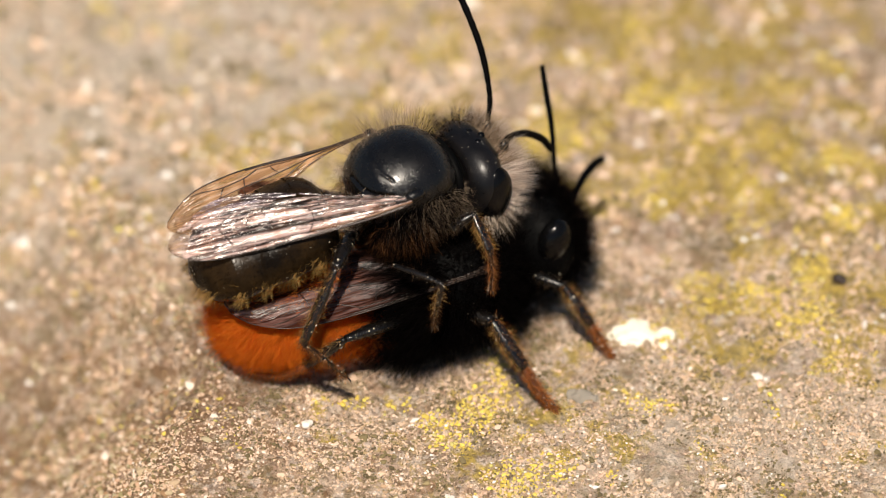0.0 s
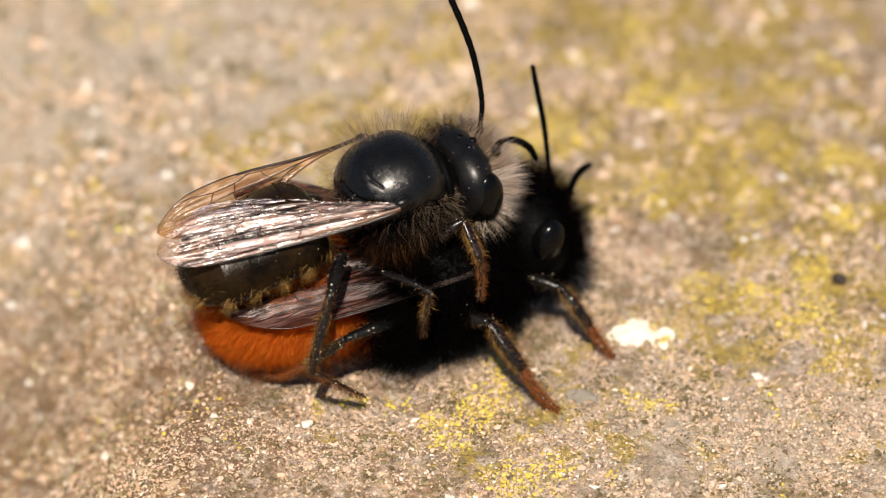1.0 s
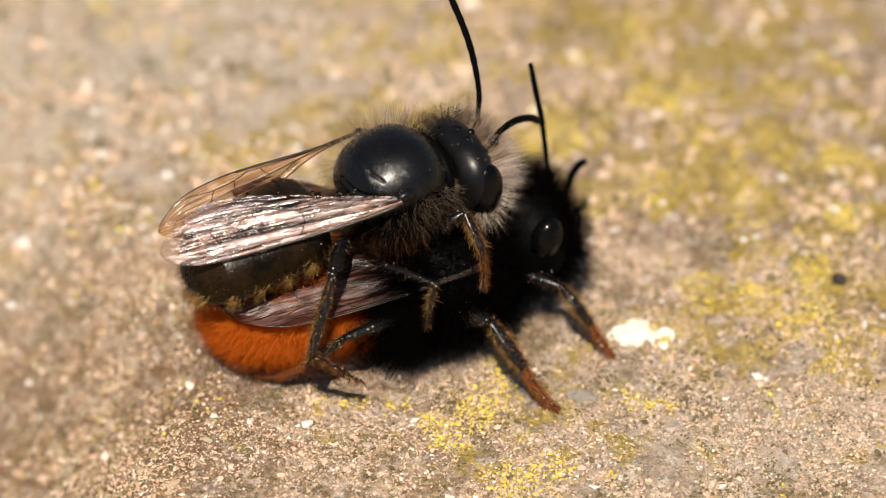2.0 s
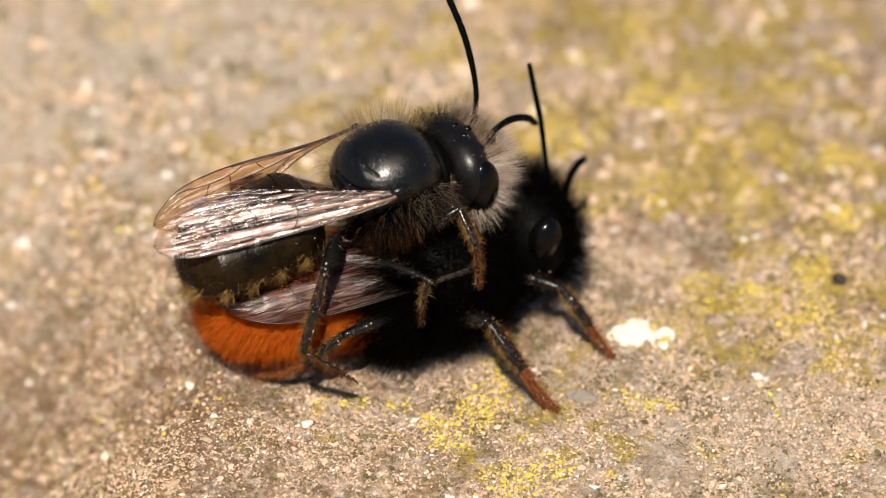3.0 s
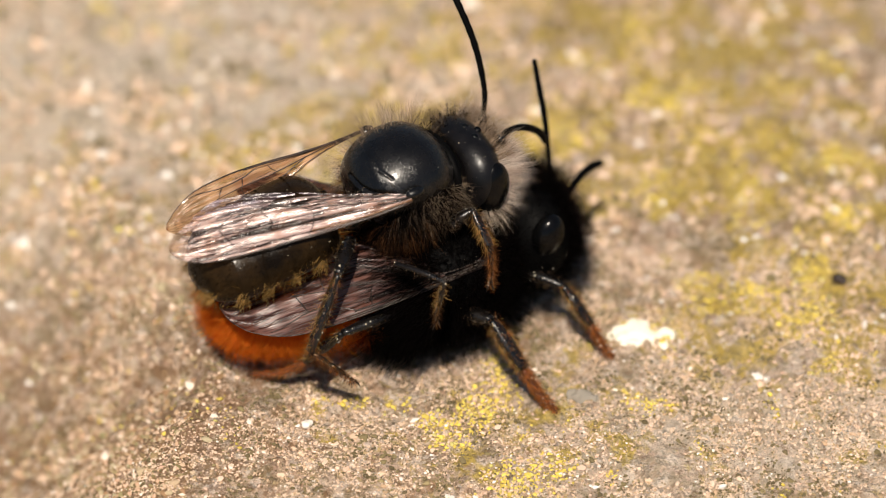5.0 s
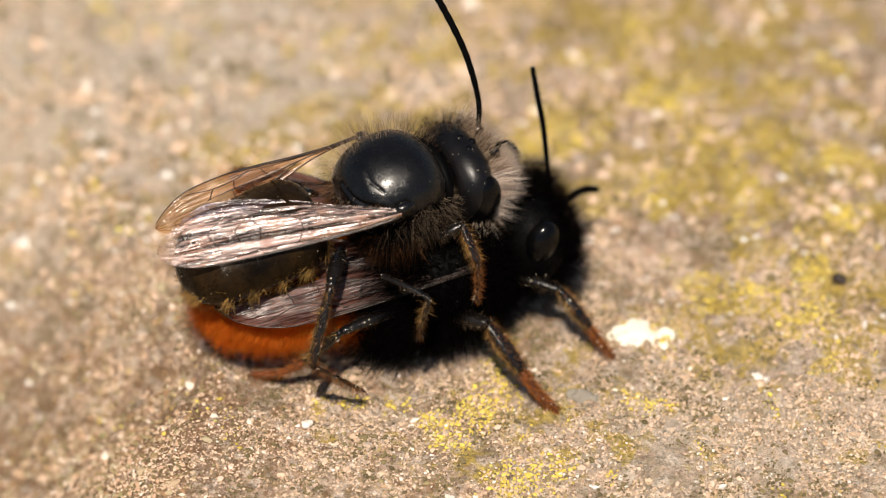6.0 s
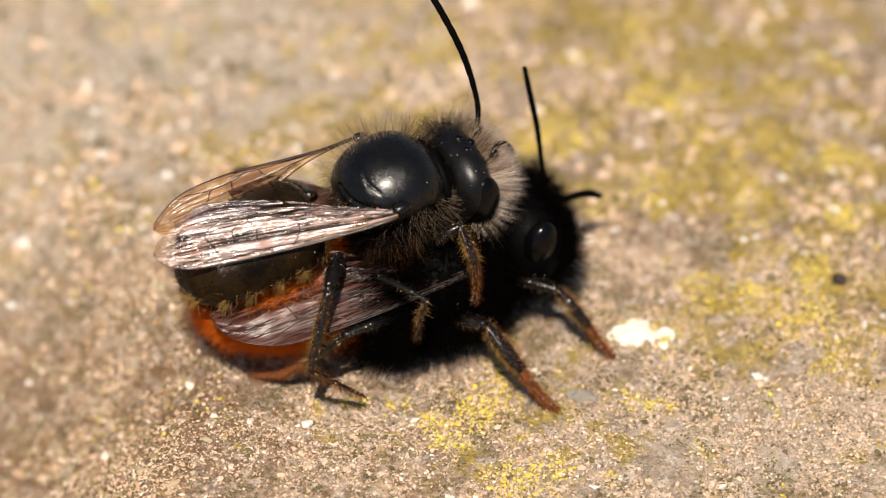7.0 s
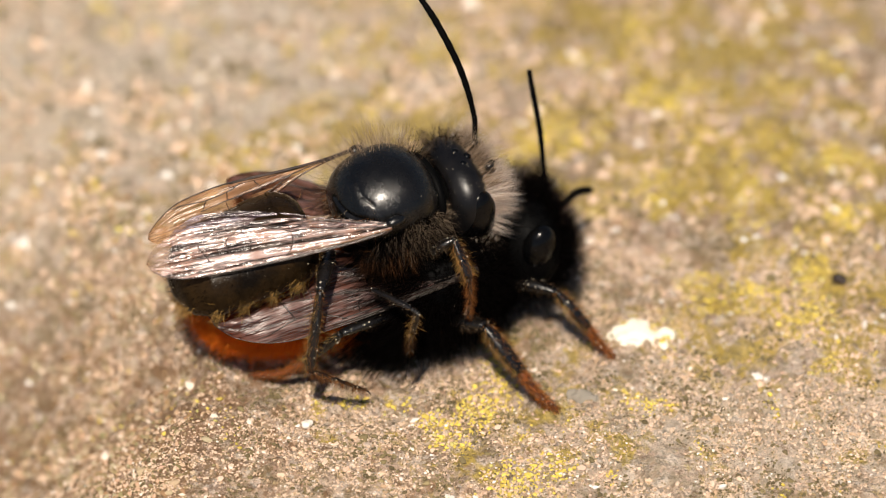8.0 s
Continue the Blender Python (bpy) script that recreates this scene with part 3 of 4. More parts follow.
def leg(parent, rest, points, radii, foot_material, fur_material, count, label, far=False):
    """Femur, tibia and tarsus with claws; its origin is its foot."""
    p = in_bee(rest, points)
    foot = p[-1]
    p = p - foot
    hip, knee, ankle = p[0], p[1], p[2]
    rest_of = p[3:] if len(p) > 4 else []
    mid = (hip + knee) / 2 + np.array([0, 0, 0.05])
    femur = tube([hip, mid, knee], [radii[0] * 0.8, radii[0], radii[0] * 0.6], 18, 14, 0.8)
    ob = part("leg", femur, LEG, parent, label, at_mm(*foot))
    mid = (knee + ankle) / 2
    tibia = tube([knee, knee * 0.7 + ankle * 0.3, mid, ankle], [radii[1] * 0.6, radii[1] * 0.9, radii[1], radii[1] * 0.85], 18, 14, 0.75)
    part("tibia", tibia, LEG, ob)
    way = [ankle, *[np.array(q) for q in rest_of[:-1]], p[-1]]
    if len(way) == 2:
        way.insert(1, (way[0] + way[1]) / 2 + np.array([0, 0, 0.08]))
    tarsus = tube(way, [radii[2] * 1.25, radii[2], radii[2] * 0.75], 40, 10, 0.8, 0.3, 5)
    part("tarsus", tarsus, foot_material, ob)
    tip = way[-1] - way[-2]
    tip = tip / np.linalg.norm(tip)
    side = np.cross(tip, (0, 0, 1))
    side = side / (np.linalg.norm(side) + 1e-6)
    for s in (-1, 1):
        claw = tube([way[-1] - tip * 0.1, way[-1] + tip * 0.12 + side * s * 0.09 + np.array([0, 0, 0.05]),
                     way[-1] + tip * 0.2 + side * s * 0.14 - np.array([0, 0, 0.06])], [0.04, 0.03, 0.006], 10, 6)
        part("claw", claw, foot_material, ob)
    down = tuple((ankle - knee) / np.linalg.norm(ankle - knee))
    back = np.cross(down, (0.3, -0.8, 0.5))
    back = back / np.linalg.norm(back)
    fur("tibia_hair", tibia, count // 3, 0.34, fur_material, ob, lay=down, lift=0.45, radius=0.004, seed=count)
    fur("tibia_fringe", tibia, count // 6, 0.42, FUR_GOLD, ob, "golden hair fringe", lay=down, lift=0.5, radius=0.005, seed=count + 3,
        where=lambda c, n: np.clip(np.abs(n @ back) - 0.6, 0.0, 1.0))
    fur("tarsus_hair", tarsus, count * 2 // 3, 0.34, FUR_FOOT if foot_material is RUST else fur_material, ob, "rusty hair", lay=down, lift=0.45, radius=0.004, seed=count + 4)
    dust(joined(femur, tibia, tarsus), ob, count // 12, count + 2, 0.017)
    fur("femur_hair", femur, count // 4, 0.3, FUR_BROWN, ob, lay=down, lift=0.4, radius=0.008, seed=count + 1)
    return ob


VEINS = [[(0.0, 0.10), (0.2, 0.05), (0.4, 0.03), (0.58, 0.02)], [(0.0, 0.28), (0.2, 0.16), (0.38, 0.10), (0.54, 0.07)],
         [(0.52, 0.06), (0.6, 0.17), (0.72, 0.18), (0.86, 0.04)], [(0.0, 0.5), (0.2, 0.36), (0.34, 0.38), (0.48, 0.36), (0.62, 0.34), (0.74, 0.36)],
         [(0.47, 0.08), (0.46, 0.22), (0.44, 0.37)], [(0.6, 0.17), (0.61, 0.35)], [(0.7, 0.18), (0.73, 0.36)],
         [(0.3, 0.37), (0.36, 0.55), (0.46, 0.62), (0.6, 0.60), (0.62, 0.35)], [(0.36, 0.55), (0.35, 0.75)], [(0.6, 0.6), (0.68, 0.68)],
         [(0.0, 0.8), (0.16, 0.72), (0.3, 0.80), (0.42, 0.9)], [(0.0, 0.3), (0.04, 0.6), (0.12, 0.7)]]


LONG_VEINS = [[(0.0, 0.10), (0.2, 0.05), (0.4, 0.03), (0.58, 0.02)], [(0.0, 0.25), (0.15, 0.14), (0.3, 0.12), (0.42, 0.14)],
              [(0.0, 0.9), (0.2, 0.93), (0.4, 0.96), (0.62, 0.97)], [(0.0, 0.6), (0.15, 0.64), (0.3, 0.70), (0.41, 0.72)],
              [(0.44, 0.06), (0.41, 0.3), (0.40, 0.55), (0.41, 0.75)], [(0.41, 0.70), (0.52, 0.86), (0.60, 0.84), (0.57, 0.6)],
              [(0.41, 0.30), (0.50, 0.36), (0.58, 0.33), (0.66, 0.36), (0.76, 0.40)], [(0.57, 0.6), (0.58, 0.33)], [(0.66, 0.36), (0.67, 0.62), (0.62, 0.80)],
              [(0.52, 0.06), (0.60, 0.16), (0.72, 0.18), (0.86, 0.05)], [(0.76, 0.40), (0.78, 0.66), (0.70, 0.9)], [(0.76, 0.40), (0.74, 0.19)],
              [(0.67, 0.62), (0.76, 0.64), (0.86, 0.7)]]


def along(values, s):
    """A smooth profile over 0 to 1 through even steps of values."""
    return float(np.interp(s, np.linspace(0, 1, 81), spline([(v,) for v in values], 81)[:, 0]))


def narrow_wing(length, front, hind, seed):
    """Places on a folded wing from the profiles of its two margins; they close in a rounded tip."""
    def place(s, q):
        a, b = along(front, s), along(hind, s)
        if s > 0.80:
            k = math.sqrt(max(0.0, 1 - ((s - 0.80) / 0.20) ** 2))
            c = 0.5 * (a + b)
            a, b = c + (a - c) * k, c + (b - c) * k
        fade = max(0.0, 1 - s / 0.62)
        z = 0.075 * math.sin(q * 16.5 + 0.6) * fade * min(1, s * 6) + 0.10 * math.sin(q * 3.1) * min(1, s * 3)
        z += 0.022 * math.sin(q * 31 + 3 * s) * min(1, s * 3)
        z += 0.04 * noise.noise(Vector((s * 3, q * 8 + seed, 3))) * min(1, s * 5)
        if s > 0.6:
            z += 0.040 * math.sin((q + 0.2 * s) * 60) * (s - 0.6) / 0.4
        return (s * length, a + (b - a) * q, z)
    return place


def leaf_wing(length, width, hand, arch):
    """Places on a broad wing. hand: -1 puts the hind margin to the bee's right."""
    def place(s, q):
        lead = -arch * width * math.sin(math.pi * min(1, s)) - 0.06
        k = min(1, max(0, (s - 0.02) / 0.72))
        broad = width * (0.11 + 0.89 * k * k * (3 - 2 * k))
        if s > 0.70:
            k = math.sqrt(max(0.0, 1 - ((s - 0.70) / 0.30) ** 2))
            c = lead + broad * 0.48
            lead, broad = c - (c - lead) * k, broad * k
        z = 0.06 * math.sin(q * 17 + s * 3) * min(1, s * 3) + 0.10 * math.sin(q * 3.1) + 0.05 * math.sin(s * 9 + q * 5) - 0.10 * s * s
        z += 0.035 * noise.noise(Vector((s * 7, q * 13 + hand, 3))) * min(1, s * 5)
        if s > 0.55:
            z += 0.045 * math.sin(s * 62 + 3 * q + 2 * noise.noise(Vector((s * 5, q * 3, 1)))) * (s - 0.55) / 0.45 * min(1, 2 * q)
        return (s * length, hand * (lead + broad * q), z)
    return place


def wing(name, parent, base, tip, across, place, material, label, vein_radius=0.026, veins=VEINS, accent=AMBER):
    """A folded wing: thin creased skin over a net of veins. across: the way from one margin to the other."""
    x = (Vector(tip) - Vector(base)).normalized()
    y = Vector(across)
    y = (y - x * y.dot(x)).normalized()
    m = Matrix((x, y, x.cross(y))).transposed().to_4x4()
    m.translation = Vector(base) * MM
    ns, nq = 100, 60
    v = [place(i / (ns - 1), j / (nq - 1)) for i in range(ns) for j in range(nq)]
    f = [(i * nq + j, i * nq + j + 1, (i + 1) * nq + j + 1, (i + 1) * nq + j) for i in range(ns - 1) for j in range(nq - 1)]
    ob = part(name, (np.array(v), f), material, parent, label, m)
    for i, line in enumerate(veins):
        pts = np.array([place(a, b) for a, b in spline(line, 16)])
        r = vein_radius * (1.7 if i < 2 else 1.0)
        part("vein", tube(pts, [r, r, r * 0.7], 20, 6), VEIN if i != 1 else accent, ob)
    rim = np.array([place(a, 0.0) for a in np.linspace(0.02, 0.99, 24)])
    part("wing_edge", tube(rim, [0.036, 0.03, 0.012], 40, 6), VEIN, ob)
    return ob


def span(base, tip):
    return (Vector(tip) - Vector(base)).length


def rolled(base, tip, roll):
    """The way across a wing that lies level but for a roll about its length."""
    x = (Vector(tip) - Vector(base)).normalized()
    return Matrix.Rotation(radians(roll), 3, x) @ Vector((0, 0, 1)).cross(x).normalized()


# -- the female, on the stone --
female = bee("mason_bee", FEMALE_REST, "female mason bee, black with fox-orange furry abdomen, standing on stone")
F_THORAX = barrel([(-2.35, 0, -0.3, 0.5, 0.5, 0), (-1.9, 0, -0.2, 1.5, 1.4, 0), (-0.8, 0, 0.05, 2.1, 1.9, 0), (0.6, 0, 0.1, 2.15, 1.95, 0),
                   (1.7, 0, -0.1, 1.6, 1.55, 0), (2.4, 0, -0.2, 0.7, 0.8, 0)])
thorax = part("thorax", F_THORAX, DULL, female)
fur("thorax_fur", F_THORAX, 15000, 0.75, FUR_BLACK, thorax, "dense black fur", lift=0.75, loose=0.3, radius=0.011, seed=5)
# Black fur made overlong to stand in for shade on the abdomen's front.
fur("rump_fur", F_THORAX, 7000, 2.3, FUR_BLACK, thorax, "black rump fur, extended as shade over the abdomen's front", lay=(-1, 0, -0.25), lift=0.3, loose=0.2, radius=0.009, seed=25,
    where=lambda c, n: (c[:, 0] < -0.9) * (n[:, 2] < 0.8))
fur("belly_fur", F_THORAX, 5000, 1.5, FUR_BLACK, thorax, "long black belly fur", lay=(0, -0.2, -0.8), lift=0.5, loose=0.3, curl=0.3, radius=0.008, seed=26,
    where=lambda c, n: n[:, 2] < -0.2)
F_HEAD = ellipsoid((0, 0, 0), (1.35, 2.05, 1.75))
f_head = part("head", F_HEAD, DULL, female, m=at_mm(3.15, 0.5, 0.1, 0, 12, 10))
fur("head_fur", F_HEAD, 9000, 1.2, FUR_BLACK, f_head, "tufted black fur", lay=(0.3, 0, 0.5), lift=0.8, loose=0.36, curl=0.35, radius=0.007, seed=6,
    where=lambda c, n: 0.1 + 1.4 * (c[:, 0] > 0.45) + 0.8 * (c[:, 2] > 1.2) * (c[:, 1] > -0.3) + 0.8 * (c[:, 2] < -0.8))
for s in (-1, 1):
    part("eye", ellipsoid((-0.25, s * 1.60, 0.80), (0.62, 0.48, 0.85)), EYE_DARK, f_head, "black compound eye")
    part("horn", tube([(1.2, s * 0.75, -0.9), (1.75, s * 0.85, -0.95), (2.15, s * 0.8, -0.75)], [0.28, 0.2, 0.06], 12, 10), BLACK, f_head, "short blunt facial horn")
    part("mandible", tube([(0.9, s * 0.8, -1.3), (1.35, s * 0.6, -1.75), (1.4, s * 0.15, -1.95)], [0.3, 0.26, 0.08], 14, 10), BLACK, f_head)
for y, x in ((0, 0.35), (-0.32, 0.0), (0.32, 0.0)):
    part("ocellus", ellipsoid((x, y, 1.66), (0.12, 0.12, 0.1), n=8, k=12), EYE_DARK, f_head)
f_antenna_far = antenna(female, FEMALE_REST, [(3.94, 3.31, 3.59), (3.84, 3.82, 4.31), (3.71, 4.51, 5.52), (3.53, 5.07, 6.44), (3.37, 5.58, 7.3)], 0.10, "black feeler")
f_antenna_near = antenna(female, FEMALE_REST, [(4.36, 2.89, 3.42), (4.6, 3.27, 3.55), (4.92, 3.94, 3.69), (5.25, 4.4, 3.76), (5.61, 4.79, 3.74)], 0.135, "black feeler")

dust(F_THORAX, thorax, 120, 64)
dust(F_HEAD, f_head, 90, 65)

F_ABDOMEN = barrel([(0.25, 0, 0, 0.4, 0.4, 0), (-0.35, 0, -0.1, 1.1, 0.95, 0), (-1.6, 0, 0.05, 1.75, 1.45, 0.1), (-3.2, 0, 0.05, 1.9, 1.6, 0.1),
                    (-4.5, 0, -0.02, 1.7, 1.42, 0.05), (-5.4, 0, -0.15, 1.1, 1.0, 0), (-5.85, 0, -0.25, 0.3, 0.35, 0)])
F_WAIST = (-2.0, 0.6, -0.55)
f_abdomen = part("abdomen", F_ABDOMEN, HORN, female, "fox-orange furry abdomen", at_mm(*F_WAIST, 0, 0, -13))
fur("abdomen_fur", F_ABDOMEN, 56000, 0.85, FUR_ORANGE, f_abdomen, "dense fox-orange fur", lay=(-0.8, 0, -0.4), lift=0.55, loose=0.42, radius=0.007, seed=7,
    droop=(-0.15, 0, -0.35))
fur("guard_hair", F_ABDOMEN, 3500, 1.25, FUR_ORANGE, f_abdomen, "longer loose orange hairs", where=lambda c, n: (n[:, 2] < 0.1) + (c[:, 0] < -4.6), lay=(-0.9, 0, -0.1), lift=0.75, loose=0.3, curl=0.3, radius=0.005, seed=27)
FW_ROOT, FW_TIP = (0.8, -1.8, 1.3), in_bee(FEMALE_REST, [(-6.9, -3.78, 3.66)])[0]
f_wing_near = wing("forewing", female, FW_ROOT, FW_TIP, rolled(FW_ROOT, FW_TIP, -35), leaf_wing(span(FW_ROOT, FW_TIP), 3.7, -1, 0.05), WING_DARK, "smoky brown forewing folded along the flank", accent=VEIN)
FW_ROOT, FW_TIP = (0.4, 1.9, 0.95), in_bee(FEMALE_REST, [(-6.85, 2.7, 4.8)])[0]
f_wing_far = wing("forewing", female, FW_ROOT, FW_TIP, rolled(FW_ROOT, FW_TIP, 15), leaf_wing(span(FW_ROOT, FW_TIP), 2.7, 1, 0.0), WING_DARK, "smoky brown forewing folded along the flank", accent=VEIN)

FL = {}
FL["mid"] = leg(female, FEMALE_REST, [(0.21, -1.33, 2.32), (1.67, -2.41, 2.77), (2.72, -3.35, 1.42), (3.35, -3.77, 0.51), (3.80, -3.88, 0.05)], (0.33, 0.33, 0.16), RUST, FUR_RUST, 2200, "black leg with rusty hair and orange foot")
FL["fore"] = leg(female, FEMALE_REST, [(2.53, 0.39, 2.44), (4.11, -0.39, 2.47), (5.03, -1.04, 1.29), (5.41, -1.17, 0.56), (5.77, -1.23, 0.05)], (0.26, 0.25, 0.14), RUST, FUR_RUST, 1400, "black leg with rusty hair and orange foot")
FL["hind"] = leg(female, FEMALE_REST, [(-0.93, -2.18, 2.72), (-3.24, -3.57, 2.98), (-4.54, -3.26, 1.52), (-5.43, -2.88, 0.66), (-6.47, -2.23, 0.05)], (0.24, 0.24, 0.14), RUST, FUR_BROWN, 1200, "black leg with brown hair")
FL["far_mid"] = leg(female, FEMALE_REST, [(-0.4, 1.2, 2.2), (-0.6, 3.2, 2.5), (-0.2, 4.2, 1.2), (0.5, 5.2, 0.05)], (0.34, 0.32, 0.16), RUST, FUR_RUST, 700, "black leg with rusty hair")
FL["far_fore"] = leg(female, FEMALE_REST, [(1.6, 2.2, 2.2), (2.6, 4.0, 2.3), (3.4, 4.8, 1.1), (4.3, 5.2, 0.05)], (0.3, 0.28, 0.14), RUST, FUR_RUST, 600, "black leg with rusty hair")
FL["far_hind"] = leg(female, FEMALE_REST, [(-1.6, 0.8, 2.1), (-3.6, 2.4, 2.3), (-5.0, 2.9, 0.9), (-6.4, 2.6, 0.05)], (0.38, 0.38, 0.18), RUST, FUR_BROWN, 700, "black leg with brown hair")

# -- the male, on her back --
male = bee("mason_bee", MALE_REST, "male mason bee, glossy black with pale face fur, clasping the female")


def grooved(shape, line, depth, width):
    """Presses a narrow furrow along a line into a skin."""
    v, f = shape
    v = v.copy()
    p = spline(line, 60)
    d = np.min(np.linalg.norm(v[:, None] - p[None], axis=2), axis=1)
    mid = v.mean(0)
    inward = (mid - v) / np.linalg.norm(mid - v, axis=1)[:, None]
    v = v + inward * (depth * np.exp(-(d / width) ** 2))[:, None]
    return v, f


M_THORAX = barrel([(-2.1, 0, -0.55, 0.5, 0.4, 0), (-1.85, 0, -0.35, 1.3, 0.95, 0), (-1.1, 0, -0.25, 1.8, 1.34, 0), (-0.1, 0, -0.22, 1.95, 1.45, 0),
                   (0.9, 0, -0.3, 1.82, 1.35, 0), (1.6, 0, -0.5, 1.35, 1.05, 0), (1.95, 0, -0.6, 0.6, 0.5, 0)], 110, 150)
M_THORAX = (M_THORAX[0] * np.array([0.87, 0.92, 0.96]) + np.array([0.06, 0, -0.08]), M_THORAX[1])
LIFT = math.radians(13)
M_THORAX = (np.stack([M_THORAX[0][:, 0] * math.cos(LIFT) - M_THORAX[0][:, 2] * math.sin(LIFT) - 0.03, M_THORAX[0][:, 1],
                      M_THORAX[0][:, 0] * math.sin(LIFT) + M_THORAX[0][:, 2] * math.cos(LIFT) - 0.10], 1), M_THORAX[1])
M_THORAX = grooved(M_THORAX, [(-0.93, 0.18, 0.74), (-0.97, -0.18, 0.72), (-1.04, -0.59, 0.60)], 0.05, 0.026)
M_THORAX = grooved(M_THORAX, [(-1.04, -0.59, 0.60), (-0.94, -0.85, 0.56), (-0.82, -1.1, 0.47)], 0.07, 0.03)
M_THORAX = grooved(M_THORAX, [(-1.13, -0.17, 0.62), (-1.19, -0.5, 0.52), (-1.17, -0.81, 0.41)], -0.03, 0.16)
M_THORAX = grooved(M_THORAX, [(-1.65, 0.22, 0.01), (-1.64, -0.37, -0.01), (-1.47, -0.88, 0.01), (-1.0, -1.37, 0.07)], 0.12, 0.06)
thorax = part("thorax", M_THORAX, BLACK, male, "glossy black finely pitted thorax dome")
fur("flank_fur", M_THORAX, 9000, 1.35, FUR_BLACK, thorax, "long black flank fur", lay=(-0.2, 0, -0.9), lift=0.5, loose=0.35, curl=0.4, radius=0.006, seed=8,
    where=lambda c, n: (n[:, 2] < 0.0) * (c[:, 0] > -1.2) * (c[:, 0] < 1.25) * (c[:, 1] < 1.2), droop=(0, 0, -0.4))
fur("flank_hair", M_THORAX, 1100, 1.15, FUR_BUFF, thorax, "sparse buff flank hair", lay=(-0.2, 0, -0.9), lift=0.55, loose=0.35, radius=0.004, seed=18,
    where=lambda c, n: (n[:, 2] < 0.05) * (c[:, 0] > -1.0) * (c[:, 0] < 1.2) * (c[:, 1] < 1.2), droop=(0, 0, -0.4))
fur("breast_fur", M_THORAX, 6500, 1.35, FUR_BUFF, thorax, "buff breast fur", lay=(0, 0, -0.9), lift=0.5, loose=0.32, curl=0.5, radius=0.004, seed=9,
    where=lambda c, n: (n[:, 2] < -0.15) * (c[:, 0] > -0.3), droop=(0, 0, -0.4))
fur("rear_fur", M_THORAX, 4500, 1.7, FUR_UMBER, thorax, "umber brown underside fur", lay=(-0.35, 0, -0.9), lift=0.4, loose=0.35, curl=0.5, radius=0.0042, seed=19,
    where=lambda c, n: (n[:, 2] < -0.3) * (c[:, 0] < 0.3) * (c[:, 0] > -1.1), droop=(0, 0, -0.4))
fur("back_fur", M_THORAX, 420, 1.35, FUR_BUFF_PALE, thorax, "long sparse buff fur", lay=(0, 0.3, 0.6), lift=0.8, loose=0.22, radius=0.0045, seed=10,
    where=lambda c, n: (c[:, 1] > 0.7) * (n[:, 2] > 0.0) * (c[:, 0] > -1.1))
fur("waist_hair", M_THORAX, 45, 0.75, FUR_BUFF, thorax, "sparse buff fur", lay=(-1, 0.2, -0.2), lift=0.6, loose=0.2, radius=0.005, seed=20,
    where=lambda c, n: (c[:, 0] < -1.45) * (n[:, 2] < 0.4))
fur("neck_fur", M_THORAX, 220, 0.9, FUR_BROWN, thorax, "brown neck fur", lay=(0.3, 0, 0.7), lift=0.75, loose=0.25, radius=0.007, seed=11,
    where=lambda c, n: (c[:, 0] > 1.25) * (c[:, 1] > 0.2))

M_HEAD = ellipsoid((0, 0, 0), (1, 1, 1), n=60, k=80)
M_HEAD = (np.sign(M_HEAD[0]) * np.abs(M_HEAD[0]) ** np.array([1.0, 0.86, 0.88]) * np.array([1.0, 1.85, 1.45]), M_HEAD[1])
head_x, head_r = M_HEAD[0][:, 0], np.hypot(M_HEAD[0][:, 1] / 1.85, M_HEAD[0][:, 2] / 1.45)
M_HEAD[0][:, 0] = np.where(head_x < 0, np.maximum(head_x * 0.95, -0.72) + 0.45 * np.clip(0.80 - head_r, 0, 1), head_x * 0.95)
m_head = part("head", M_HEAD, SATIN, male, "satin black head with sharp hind rim", m=at_mm(2.66, 0.0, -1.34, 0, 10, 0))
for s in (-1, 1):
    part("eye", ellipsoid((0.22, s * 1.42, -0.12), (0.68, 0.50, 1.12)), EYE_DARK, m_head, "black compound eye")
    part("mandible", tube([(0.6, s * 0.8, -1.15), (0.9, s * 0.6, -1.6), (0.9, s * 0.1, -1.75)], [0.26, 0.22, 0.07], 14, 10), BLACK, m_head)
for y, x in ((0, 0.32), (-0.30, 0.02), (0.30, 0.02)):
    part("ocellus", ellipsoid((x, y, 1.36), (0.14, 0.14, 0.12), n=10, k=14), EYE_DARK, m_head, "glassy black ocellus")
fur("face_fur", M_HEAD, 3400, 1.30, FUR_PALE, m_head, "long whitish face fur", lay=(0.8, 0, 0.15), lift=0.72, loose=0.17, curl=0.12, radius=0.0075, seed=12,
    where=lambda c, n: (c[:, 0] > 0.42) * (c[:, 2] < 0.95) * (np.abs(c[:, 1]) < 1.5), droop=(0, 0, -0.05))
fur("brow_fur", M_HEAD, 500, 1.0, FUR_BUFF_PALE, m_head, "buff brow fur", lay=(0.6, 0.2, 0.6), lift=0.7, loose=0.2, curl=0.12, radius=0.006, seed=33,
    where=lambda c, n: (c[:, 0] > 0.35) * (c[:, 2] > 0.6) * (np.abs(c[:, 1]) < 1.3))
fur("cheek_fur", M_HEAD, 2600, 1.25, FUR_CHEEK, m_head, "buff and whitish cheek fur", lay=(0.35, -0.2, -0.9), lift=0.5, loose=0.2, curl=0.15, radius=0.0075, seed=13,
    where=lambda c, n: (c[:, 2] < -0.55) * (c[:, 0] > -0.2) * 1.0, droop=(0, 0, -0.3))
